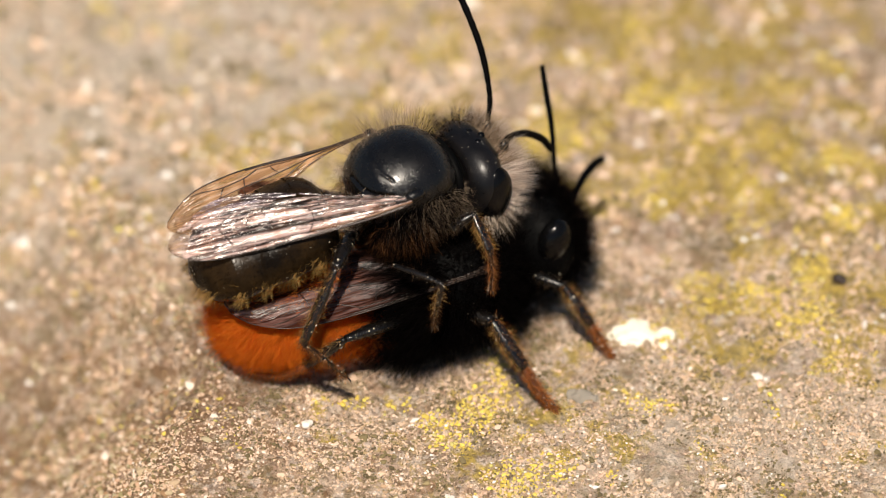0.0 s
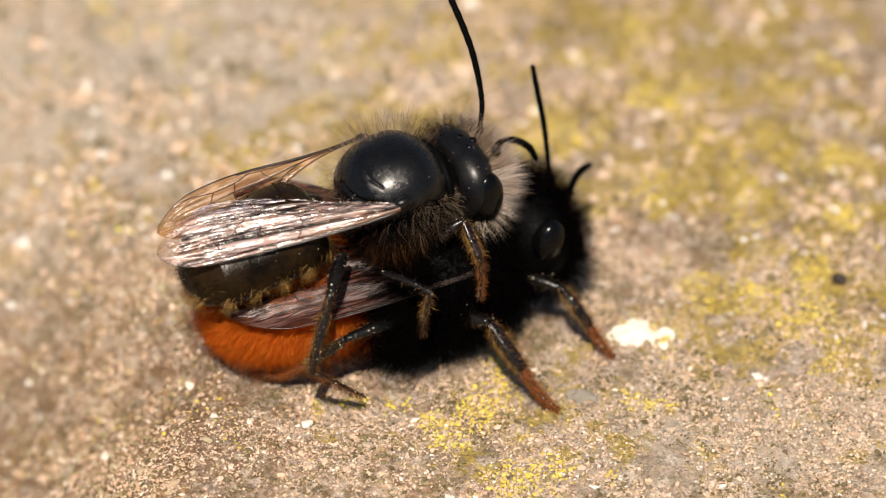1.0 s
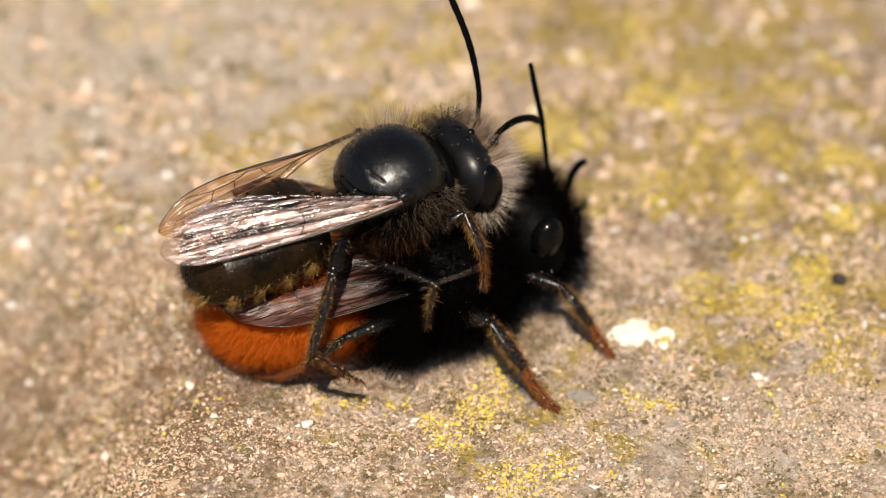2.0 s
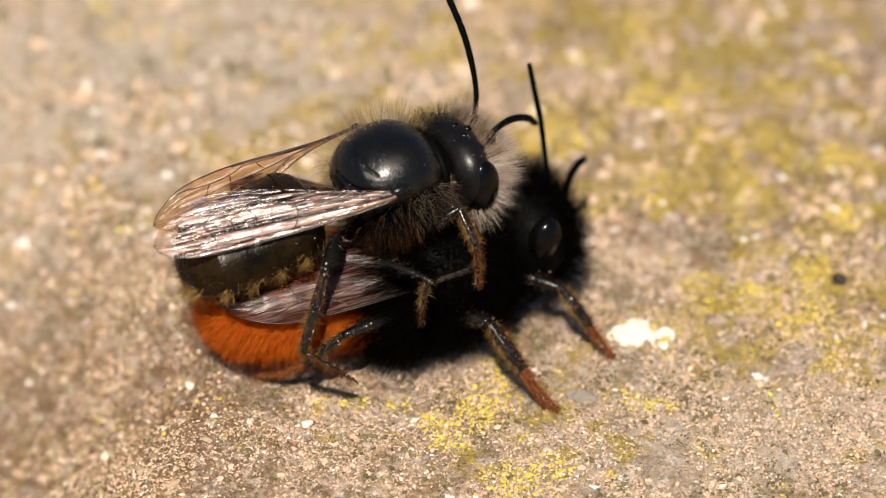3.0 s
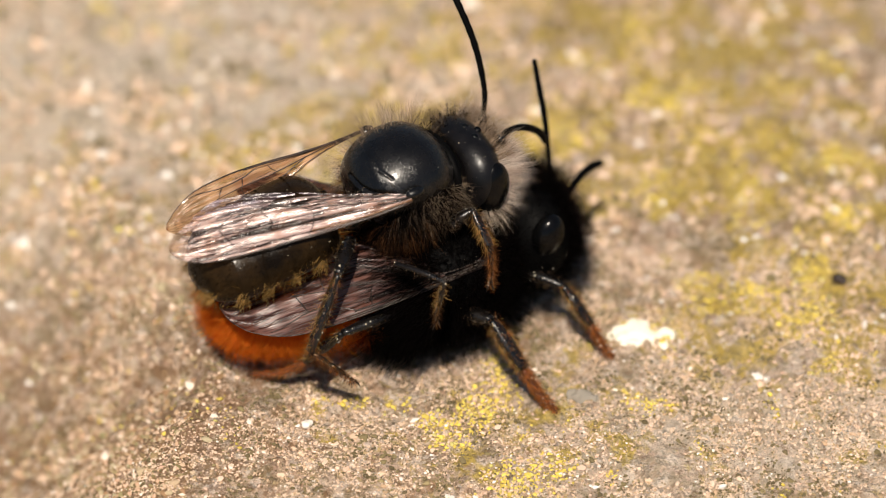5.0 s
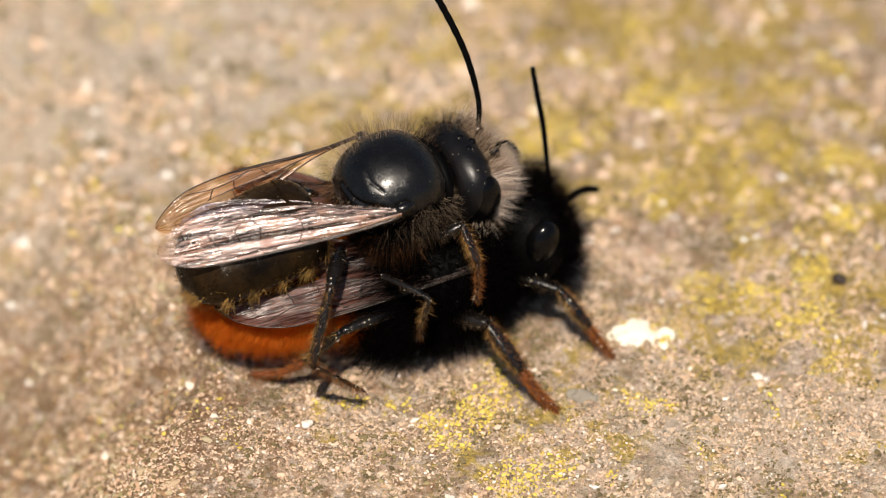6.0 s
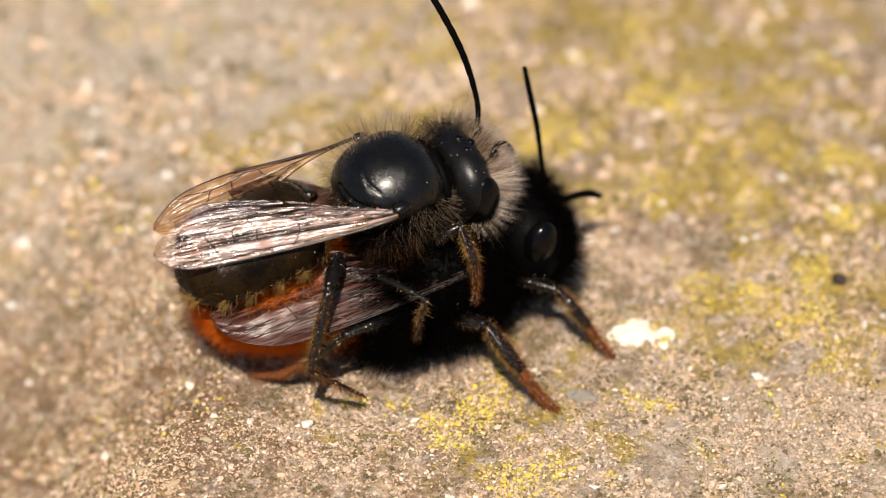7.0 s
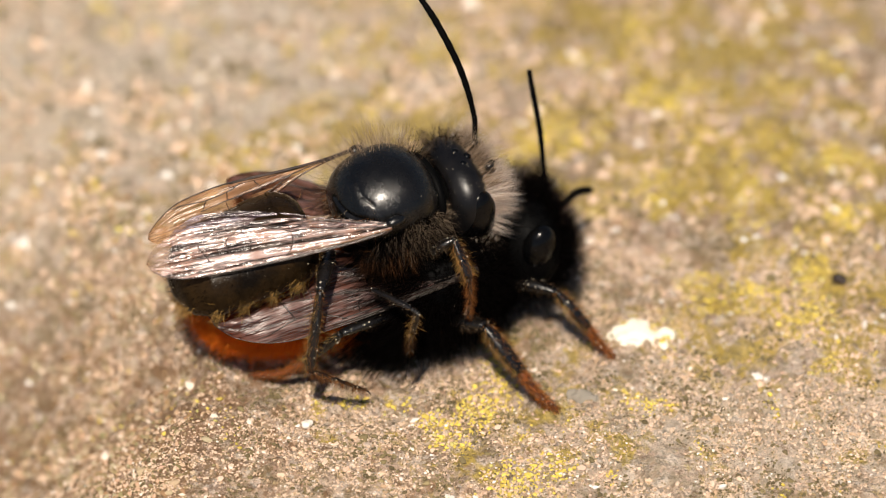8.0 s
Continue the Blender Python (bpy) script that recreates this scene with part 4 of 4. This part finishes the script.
fur("crown_fur", M_HEAD, 420, 0.8, FUR_BROWN, m_head, "dark brown crown fur", lay=(0.0, 0.4, 0.6), lift=0.85, loose=0.25, radius=0.006, seed=14,
    where=lambda c, n: (c[:, 2] > 0.5) * (c[:, 1] > 0.7) + (c[:, 2] > 1.0) * (c[:, 0] > 0.5))
ring = np.linspace(-0.5, math.pi + 0.5, 20)
part("collar", tube(np.stack([1.62 + 0.12 * np.sin(ring), 1.30 * np.cos(ring), -0.90 + 0.95 * np.sin(ring)], 1), [0.13, 0.16, 0.16, 0.13], 40, 12), DULL, male, "matt black collar behind the head")
part("neck", tube([(1.4, 0, -1.0), (2.0, 0, -1.15), (2.7, 0, -1.3)], [0.85, 0.72, 0.8], 20, 24), DULL, male, "dark neck between head and thorax")
m_antenna_far = antenna(male, MALE_REST, [(1.49, 2.76, 6.95), (1.59, 3.32, 7.78), (1.3, 4.17, 9.18), (0.69, 5.1, 10.51), (0.21, 5.66, 11.28)], 0.115, "black beaded feeler")
m_antenna_near = antenna(male, MALE_REST, [(2.04, 1.78, 6.93), (2.31, 2.15, 6.94), (2.89, 2.75, 6.56), (3.49, 3.23, 5.89), (3.81, 3.5, 5.15)], 0.125, "black beaded feeler")

M_ABDOMEN_ROWS = [(0.55, 0, -0.45, 0.22, 0.22, 0), (0.12, 0, -0.25, 0.4, 0.42, 0), (-0.1, 0, 0.0, 1.25, 1.05, 0), (-0.6, 0, 0.1, 1.7, 1.34, 0.05), (-1.4, 0, 0.07, 1.82, 1.42, 0.1),
                  (-2.6, 0, -0.1, 1.82, 1.28, 0.12), (-3.8, 0, -0.2, 1.74, 1.26, 0.1), (-4.6, 0, -0.35, 1.2, 0.9, 0), (-4.98, 0, -0.45, 0.35, 0.3, 0)]
M_ABDOMEN = barrel(M_ABDOMEN_ROWS, 220, 72)
m_abdomen = part("abdomen", M_ABDOMEN, BRONZE, male, "bronze-black banded abdomen", at_mm(-2.55, 0.25, -1.32, 0, -6, -7))
hoops = M_ABDOMEN[0][:220 * 72].reshape(220, 72, 3)
for front, rear in ((-0.1, -1.05), (-1.0, -2.0), (-1.95, -2.95), (-2.9, -3.85), (-3.8, -4.6)):
    chosen = hoops[(hoops[:, 0, 0] < front) & (hoops[:, 0, 0] > rear)]
    rise = np.linspace(0, 1, len(chosen))
    spine = chosen.mean(1)
    band = [m + (h - m) * (1 + 0.004 + 0.032 * e ** 2.5) for h, m, e in zip(chosen, spine, rise)]
    part("tergite", rings_shape(band, False), BRONZE, m_abdomen)
fur("abdomen_fringe", M_ABDOMEN, 2000, 0.66, FUR_GOLD, m_abdomen, "golden hair fringes", lay=(-0.8, 0, -0.5), lift=0.45, loose=0.3, radius=0.0048, seed=15,
    where=lambda c, n: (n[:, 2] < 0.2) * (0.06 + 1.0 * (n[:, 2] < 0.0) * ((((-c[:, 0] - 0.1) / 0.95) % 1.0) > 0.72)))
fur("abdomen_hair", M_ABDOMEN, 2200, 0.3, FUR_BLACK, m_abdomen, "short dark hair", lay=(-1, 0, 0), lift=0.4, radius=0.005, seed=16)

MW_ROOT, MW_TIP = (-0.64, -2.03, 0.27), (-8.34, 0.51, -0.67)
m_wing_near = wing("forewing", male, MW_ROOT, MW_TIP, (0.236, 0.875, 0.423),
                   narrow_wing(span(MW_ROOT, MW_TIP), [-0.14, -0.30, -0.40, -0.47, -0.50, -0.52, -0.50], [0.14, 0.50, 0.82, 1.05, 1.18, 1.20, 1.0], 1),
                   WING, "clear pinkish-brown forewing with dark veins and painted pleat glints", 0.02, LONG_VEINS)
MW_ROOT, MW_TIP = (-0.18, 1.78, 0.15), (-7.58, 2.47, -0.91)
m_wing_far = wing("forewing", male, MW_ROOT, MW_TIP, (0.078, -0.49, -0.868),
                  narrow_wing(span(MW_ROOT, MW_TIP), [-0.05, -0.10, -0.24, -0.42, -0.53, -0.46, -0.10], [0.05, 0.10, 0.38, 0.92, 1.16, 1.15, 0.80], 2),
                  WING_CLEAR, "clear brownish forewing with dark veins", 0.02)
MW_ROOT, MW_TIP = (-0.98, -1.56, 0.01), (-7.28, 1.13, -0.53)
wing("hindwing", male, MW_ROOT, MW_TIP, (0.314, 0.829, 0.463),
     narrow_wing(span(MW_ROOT, MW_TIP), [-0.1, -0.2, -0.25, -0.3, -0.35, -0.4, -0.4], [0.1, 0.3, 0.6, 0.82, 0.98, 1.0, 0.75], 3),
     WING_LILAC, "small smoky lilac hindwing", 0.018, VEINS[:2] + VEINS[3:5])
for s in (-1, 1):
    part("tegula", ellipsoid((-0.4 + 0.17 * (s + 1), s * 1.88 - 0.05 * (s + 1), 0.27 - 0.08 * (s + 1)), (0.36 - 0.05 * (s + 1), 0.2, 0.2 - 0.03 * (s + 1)), n=14, k=18), BLACK, male, "shiny black wing-root scale")

dust(M_THORAX, thorax, 70, 61, 0.009)
dust(M_HEAD, m_head, 170, 62, 0.012)
dust(M_ABDOMEN, m_abdomen, 160, 63)

ML = {}
ML["fore"] = leg(male, MALE_REST, [(0.3, -1.18, 5.78), (1.02, -1.0, 6.27), (1.58, -1.85, 5.34), (1.62, -2.13, 4.73), (1.59, -2.35, 4.03)], (0.22, 0.20, 0.10), LEG, FUR_RUST, 1100, "black leg with rusty hair")
ML["mid"] = leg(male, MALE_REST, [(-1.58, -2.75, 5.53), (-0.02, -3.85, 5.71), (-0.22, -3.98, 4.77), (-0.26, -3.90, 3.85)], (0.12, 0.11, 0.07), LEG, FUR_UMBER, 500, "slender black leg with brown hair")
ML["hind"] = leg(male, MALE_REST, [(-3.04, -1.61, 5.9), (-3.54, -3.31, 5.95), (-4.64, -4.47, 3.62), (-3.94, -4.38, 2.82), (-3.23, -4.06, 1.68)], (0.24, 0.22, 0.10), LEG, FUR_RUST, 1300, "black leg with golden hair fringe")
ML["far_fore"] = leg(male, MALE_REST, [(-0.6, 1.6, 5.9), (0.6, 2.6, 6.0), (1.4, 2.3, 5.0), (1.6, 1.6, 4.4)], (0.26, 0.26, 0.15), RUST, FUR_RUST, 500, "black leg with rusty hair")
ML["far_mid"] = leg(male, MALE_REST, [(-2.4, 1.4, 5.7), (-2.2, 3.0, 5.4), (-1.9, 3.0, 4.2), (-1.7, 2.6, 3.4)], (0.2, 0.22, 0.14), RUST, FUR_RUST, 500, "slender black leg with rusty hair")
ML["far_hind"] = leg(male, MALE_REST, [(-4.0, 1.17, 5.09), (-6.1, 3.3, 3.7), (-6.73, 3.83, 3.27), (-6.55, 3.48, 2.28), (-6.18, 3.25, 1.43)], (0.30, 0.30, 0.16), RUST, FUR_RUST, 1600, "black leg with rusty hair")


# ---- what moves ----
def swayed(rest, rows):
    """Rows of seconds, shift in millimetres along the world's axes, then turns about the thing's own."""
    return [(t, Matrix.Translation(Vector((dx, dy, dz)) * MM) @ rest @ pose(0, 0, 0, rx, ry, rz)) for t, dx, dy, dz, rx, ry, rz in rows]


def planted(rest_bee, rows_bee, ob, hip):
    """Rows for a leg whose foot stays where it stands while the body sways."""
    rest = ob.matrix_basis.copy()
    out = []
    for t, m in rows_bee:
        back = m.inverted() @ rest_bee
        foot = back @ rest.translation
        old = (hip - rest.translation)
        q = old.rotation_difference(hip - foot)
        out.append((t, Matrix.Translation(foot) @ (q.to_matrix().to_4x4() @ rest.to_3x3().to_4x4())))
    return out


def stepping(rest_bee, rows_bee, ob, hip, steps):
    """Rows for a leg whose foot makes small steps. steps: seconds and the foot's shift from its first place, in millimetres along the world's axes."""
    rest = ob.matrix_basis.copy()
    first = rest_bee @ rest.translation
    out = []
    for t, m in rows_bee:
        shift = [float(np.interp(t, [q[0] for q in steps], [q[i] for q in steps])) * MM for i in (1, 2, 3)]
        foot = m.inverted() @ (first + Vector(shift))
        q = (hip - rest.translation).rotation_difference(hip - foot)
        out.append((t, Matrix.Translation(foot) @ (q.to_matrix().to_4x4() @ rest.to_3x3().to_4x4())))
    return out


def motions():
    MALE_SWAY = [(0, 0, 0, 0, 0, 0, 0), (0.1, -0.156, -0.029, -0.033, -0.1, 0.1, 0.2), (0.2, -0.163, 0.029, 0.032, -0.3, 0.3, 0.5),
                 (0.3, -0.394, -0.039, -0.043, -0.4, 0.4, 0.7), (0.4, -0.326, -0.193, -0.214, -0.6, 0.6, 1), (0.5, 0.004, 0.056, 0.062, -0.7, 0.7, 1.2),
                 (0.6, -0.019, 0.087, 0.096, -0.4, 0.3, 0.7), (0.7, -0.36, 0.046, 0.051, -0.1, -0.1, 0.2), (0.8, -0.475, -0.032, -0.036, 0.1, -0.5, -0.3),
                 (0.9, -0.46, -0.148, -0.165, 0.4, -0.9, -0.8), (1, -0.321, -0.126, -0.14, 0.7, -1.3, -1.3), (1.1, -0.276, 0.025, 0.028, 0.4, -1.3, -0.7),
                 (1.2, -0.236, 0.039, 0.043, 0, -1.2, -0), (1.3, -0.346, 0.015, 0.017, -0.3, -1.2, 0.6), (1.4, -0.307, -0.033, -0.037, -0.7, -1.1, 1.3),
                 (1.5, -0.318, 0.045, 0.05, -1, -1.1, 1.9), (1.6, -0.637, 0.055, 0.061, -0, -1.5, 1), (1.7, -0.568, -0.021, -0.023, 0.9, -1.8, 0.1),
                 (2.8, -0.129, 0.182, 0.202, -0.3, -0.1, 2.9), (2.9, -0.27, 0.05, 0.055, -0.2, -0.8, 1.1), (3, -0.477, 0.118, 0.131, -0.2, -1.5, -0.6),
                 (3.1, -0.334, -0.055, -0.061, -0.3, -1.2, 0.1), (3.2, -0.393, -0.187, -0.207, -0.3, -0.8, 0.9), (3.3, -0.078, 0.019, 0.021, -0.4, -0.5, 1.6),
                 (3.4, -0.062, 0.124, 0.138, -0.4, -0.1, 2.4), (3.5, -0.081, 0.213, 0.237, -0.5, 0.2, 3.1), (3.6, -0.36, 0.176, 0.195, -0.1, -0, 2.9),
                 (3.7, -0.412, 0.11, 0.122, 0.3, -0.3, 2.8), (3.8, -0.594, -0.043, -0.048, 0.8, -0.5, 2.6), (3.9, -0.273, -0.147, -0.163, 1.2, -0.8, 2.5),
                 (4, -0.172, -0.008, -0.009, 1.6, -1, 2.3), (4.1, 0.045, 0.133, 0.148, 1.8, -1.2, 1.8), (4.2, -0.332, 0.141, 0.157, 2, -1.4, 1.2),
                 (4.3, -0.598, 0.112, 0.124, 2.3, -1.7, 0.7), (4.4, -0.695, -0.08, -0.089, 2.5, -1.9, 0.1), (4.5, -0.396, -0.149, -0.166, 2.7, -2.1, -0.4),
                 (4.6, -0.187, 0.075, 0.083, 1.6, -1.6, 0.7), (4.7, -0.08, 0.109, 0.121, 0.5, -1, 1.9), (5.8, -0.058, -0.122, -0.136, 5.2, -0.3, 0.8),
                 (5.9, 0.08, 0.088, 0.098, 5.7, -0.6, 0.1), (6, -0.32, -0.154, -0.171, 6.1, -0.9, -0.6), (6.1, -0.353, 0.061, 0.068, 6, -1.1, -0.4),
                 (6.2, -0.581, 0.059, 0.065, 6, -1.4, -0.3), (6.3, -0.604, 0.057, 0.063, 5.9, -1.6, -0.1), (6.4, -0.234, 0.017, 0.019, 5.9, -1.9, 0),
                 (6.5, -0.299, -0.252, -0.28, 5.8, -2.1, 0.2), (6.6, -0.638, -0.295, -0.328, 5.8, -2.1, -0.2), (6.7, -0.459, -0.217, -0.241, 5.8, -2, -0.6),
                 (6.8, -0.262, -0.027, -0.03, 5.8, -2, -0.9), (6.9, -0.569, -0.137, -0.152, 5.8, -1.9, -1.3), (7, -0.394, -0.176, -0.195, 5.8, -1.9, -1.7),
                 (7.1, -0.173, -0.165, -0.183, 5.5, -1.9, -1.4), (7.2, -0.609, -0.397, -0.441, 5.3, -1.9, -1.2), (7.3, -0.504, -0.403, -0.448, 5, -1.8, -0.9),
                 (7.4, -0.156, -0.034, -0.038, 4.8, -1.8, -0.7), (7.5, -0.26, -0.113, -0.125, 4.5, -1.8, -0.4), (7.6, -0.622, -0.259, -0.287, 3, -2.2, 0.2),
                 (7.7, -0.333, -0.289, -0.321, 1.5, -2.6, 0.8), (7.8, 0.107, -0.279, -0.309, 0, -3, 1.4), (7.9, -0.217, -0.369, -0.409, 2.7, -2.4, -0.9),
                 (8, -0.557, -0.462, -0.513, 5.4, -1.9, -3.1)]
    FEMALE_SWAY = [(0, 0, 0, 0, 0, 0, 0), (0.5, 0.007, 0.03, 0.033, 0.7, -0.6, 1.3), (1, -0.219, 0.025, 0.027, 2, -0.5, -0.5),
                   (1.5, -0.162, 0.083, 0.092, 0.4, 0.3, -1.3), (1.7, -0.297, 0.05, 0.056, 2, -0.5, -0.5), (2.8, -0.097, 0.145, 0.161, -0.3, 0.1, -0.1),
                   (3, -0.336, 0.093, 0.103, 1.4, -0.1, -1), (3.5, -0.076, 0.167, 0.186, -0.6, 0.2, -0.1), (4, -0.219, 0.152, 0.168, 0.7, 0.1, -1),
                   (4.5, -0.494, 0.068, 0.075, 2.6, -0.5, -1), (4.7, -0.159, 0.149, 0.166, 0.4, 0.1, -0.7), (5.8, -0.494, 0.129, 0.143, 1.4, 0.1, -1.9),
                   (6, -0.441, 0.105, 0.116, 1.8, 0.5, -3.4), (6.5, -0.554, 0.096, 0.106, 3, -0.5, -1.6), (7, -0.494, 0.03, 0.033, 1.7, -0.1, -1.6),
                   (7.5, -0.376, 0.033, 0.037, 0.7, 0.3, -1.6), (7.8, -0.336, 0.03, 0.034, 0.3, 0.3, -1.3), (8, -0.556, -0.003, -0.003, 1.4, 0.6, -3.4)]
    MALE_FAR_FEELER = [(0, -0.3, -0.5, 0.4), (0.5, -0.6, -1.1, 0.9), (1, -0.3, -0.7, 0.5),
                       (1.5, 0.1, 0.2, -0.1), (1.7, -0, -0.1, 0.1), (2.8, 0.1, 0.1, -0.1),
                       (3, -0.3, -0.6, 0.4), (3.5, 0.1, 0.1, -0.1), (4, -1, -1.8, 1.4),
                       (4.5, -0.9, -2, 1.5), (4.7, -0.5, -1, 0.7), (5.8, -2.1, -4.2, 3.2),
                       (6, -2.4, -5.5, 4.2), (6.5, -2.1, -4.9, 3.8), (7, -2.5, -6.1, 4.7),
                       (7.5, -2.2, -5, 3.8), (7.8, -0.7, -1.4, 1), (8, -2.4, -6.4, 5)]
    MALE_NEAR_FEELER = [(0, -7.4, -1.1, 8.4), (0.5, -0.5, -1.6, 14.2), (1, -8.6, 4.4, 14.4),
                        (1.5, 2.5, -25, 13.6), (1.7, 19, -5.7, 5.8), (2.8, -0.2, -18.6, 2.3),
                        (3, 12.8, -5.8, 5.1), (3.5, 17.4, -10.9, -6.7), (4, 6.9, -1.8, -0.7),
                        (4.5, 12, 9.1, 3.5), (4.7, 9.1, 1.1, -0.9), (5.8, -0.8, 10.6, 12.2),
                        (6, -0.5, 15.8, 14.9), (6.5, -6.2, 19.8, 14), (7, 4.2, 18.8, 17),
                        (7.5, 2.8, 13.8, 18.4), (7.8, 1.2, 14.7, 18.6), (8, -7.5, 27.6, 19.6)]
    FEMALE_FAR_FEELER = [(0, 2.7, -0.9, 0.2), (0.5, 4.1, -3.1, 1.2), (1, 1.8, -3, 1.4),
                         (1.5, 6.9, -2.6, 0.8), (1.7, 2.3, -3.7, 1.7), (2.8, 2.7, -1, 0.2),
                         (3, 1.5, -3.5, 1.7), (3.5, 6.1, -3.3, 1.3), (4, 3.2, -3.9, 1.8),
                         (4.5, 0.5, -4, 2.1), (4.7, 0.2, -1.5, 0.6), (5.8, -1.8, -3.6, 2.1),
                         (6, 2.7, -4.6, 2.5), (6.5, 0.6, -4.8, 2.7), (7, 0.7, -4, 2.2),
                         (7.5, 1.6, -2.8, 1.4), (7.8, 2.5, -2.6, 1.3), (8, -0.6, -3.3, 1.9)]
    FEMALE_NEAR_FEELER = [(0, -0.5, 0.5, 1.2), (0.5, -1.5, 2.3, 0.4), (1, -8.2, 12.6, 8.3),
                          (1.5, -2.3, 2.5, 8.8), (1.7, -9.7, 14.3, 13.2), (2.8, 0.5, -0.4, 3.8),
                          (3, -5.6, 8.4, 11.9), (3.5, 3.2, -3.7, 2.9), (4, -3.5, 6, 9.5),
                          (4.5, -12.2, 20.5, 5.6), (4.7, -2.8, 5.2, 2.5), (5.8, -18.2, 29.2, -8.1),
                          (6, -17, 27.3, -5.6), (6.5, -17.1, 27.7, -2.4), (7, -18.4, 28.7, -18),
                          (7.5, -13.3, 20.1, -9.6), (7.8, -14.7, 22.7, -7.9), (8, -15.9, 24.7, -0.6)]
    FEMALE_ABDOMEN = [(0, 0, 0, -13), (0.5, 0, 0, -13), (1, 0, 1, -13), (1.5, 0, 1, -13), (1.7, 0, 1, -12), (2.8, 0, 0, -13), (3, 0, 1, -13),
                      (3.5, 0, 0, -13), (4, 0, 1, -13), (4.5, 0, 4, -13), (4.7, 0, 1, -13), (5.8, 0, 6, -14), (6, 0, 2, -13), (6.5, 0, 5, -14),
                      (7, 0, 7, -14), (7.5, 0, 4, -14), (8, 0, 2, -14)]
    FEMALE_WING = [(0, 24, 0, 3), (0.5, 24, 0, 3), (1, 24, 0, 3), (1.5, 23, 0, 3), (1.7, 23, 0, 3), (2.8, 20, 0, 3), (3, 18, 0, 3), (3.5, 20, 0, 2.5), (4, 10, 0, 6),
                   (4.5, 6, 0, 8.5), (4.7, 6, 0, 8), (5.8, 12, 0, 6.5), (6, 13, 0, 6), (6.5, 13, 0, 8), (7, 12, 0, 8.5), (7.5, 12, 0, 8.5), (8, 10, 0, 9)]
    male_rows = swayed(MALE_REST, MALE_SWAY)
    walk(male, male_rows)
    female_rows = swayed(FEMALE_REST, FEMALE_SWAY)
    walk(female, female_rows)
    for ob in FL.values():
        verts = ob.data.vertices
        hip = ob.matrix_basis @ Vector(verts[len(verts) - 2].co)
        walk(ob, planted(FEMALE_REST, female_rows, ob, hip))
    MALE_STEPS = [(0, 0, 0, 0), (0.5, 0.15, -0.05, -0.1), (1, 0.5, -0.1, -0.75), (1.5, 0.15, -0.1, -0.25), (1.7, 0.3, 0, -0.4), (2.8, 0.3, 0.2, 0.2),
                  (3, 0.2, 0, -0.1), (3.5, 0.35, 0.2, 0.35), (4, 0.3, 0, -0.1), (4.5, 0.25, 0, -0.25), (4.7, 0.3, 0, -0.2), (5.8, 0.5, 0, -0.5),
                  (6, 0.5, 0, -0.6), (6.5, 0.6, -0.1, -0.8), (7, 0.5, -0.1, -0.75), (7.5, 0.5, 0, -0.6), (8, 0.6, 0, -0.6)]
    ob = ML["hind"]
    verts = ob.data.vertices
    walk(ob, stepping(MALE_REST, male_rows, ob, ob.matrix_basis @ Vector(verts[len(verts) - 2].co), MALE_STEPS))
    for ob, turns in ((m_antenna_far, MALE_FAR_FEELER), (m_antenna_near, MALE_NEAR_FEELER), (f_antenna_far, FEMALE_FAR_FEELER),
                      (f_antenna_near, FEMALE_NEAR_FEELER), (f_wing_near, FEMALE_WING)):
        rest = ob.matrix_basis.copy()
        walk(ob, [(t, rest @ pose(0, 0, 0, rx, ry, rz)) for t, rx, ry, rz in turns])
    walk(f_abdomen, [(t, at_mm(*F_WAIST, rx, ry, rz)) for t, rx, ry, rz in FEMALE_ABDOMEN])


motions()
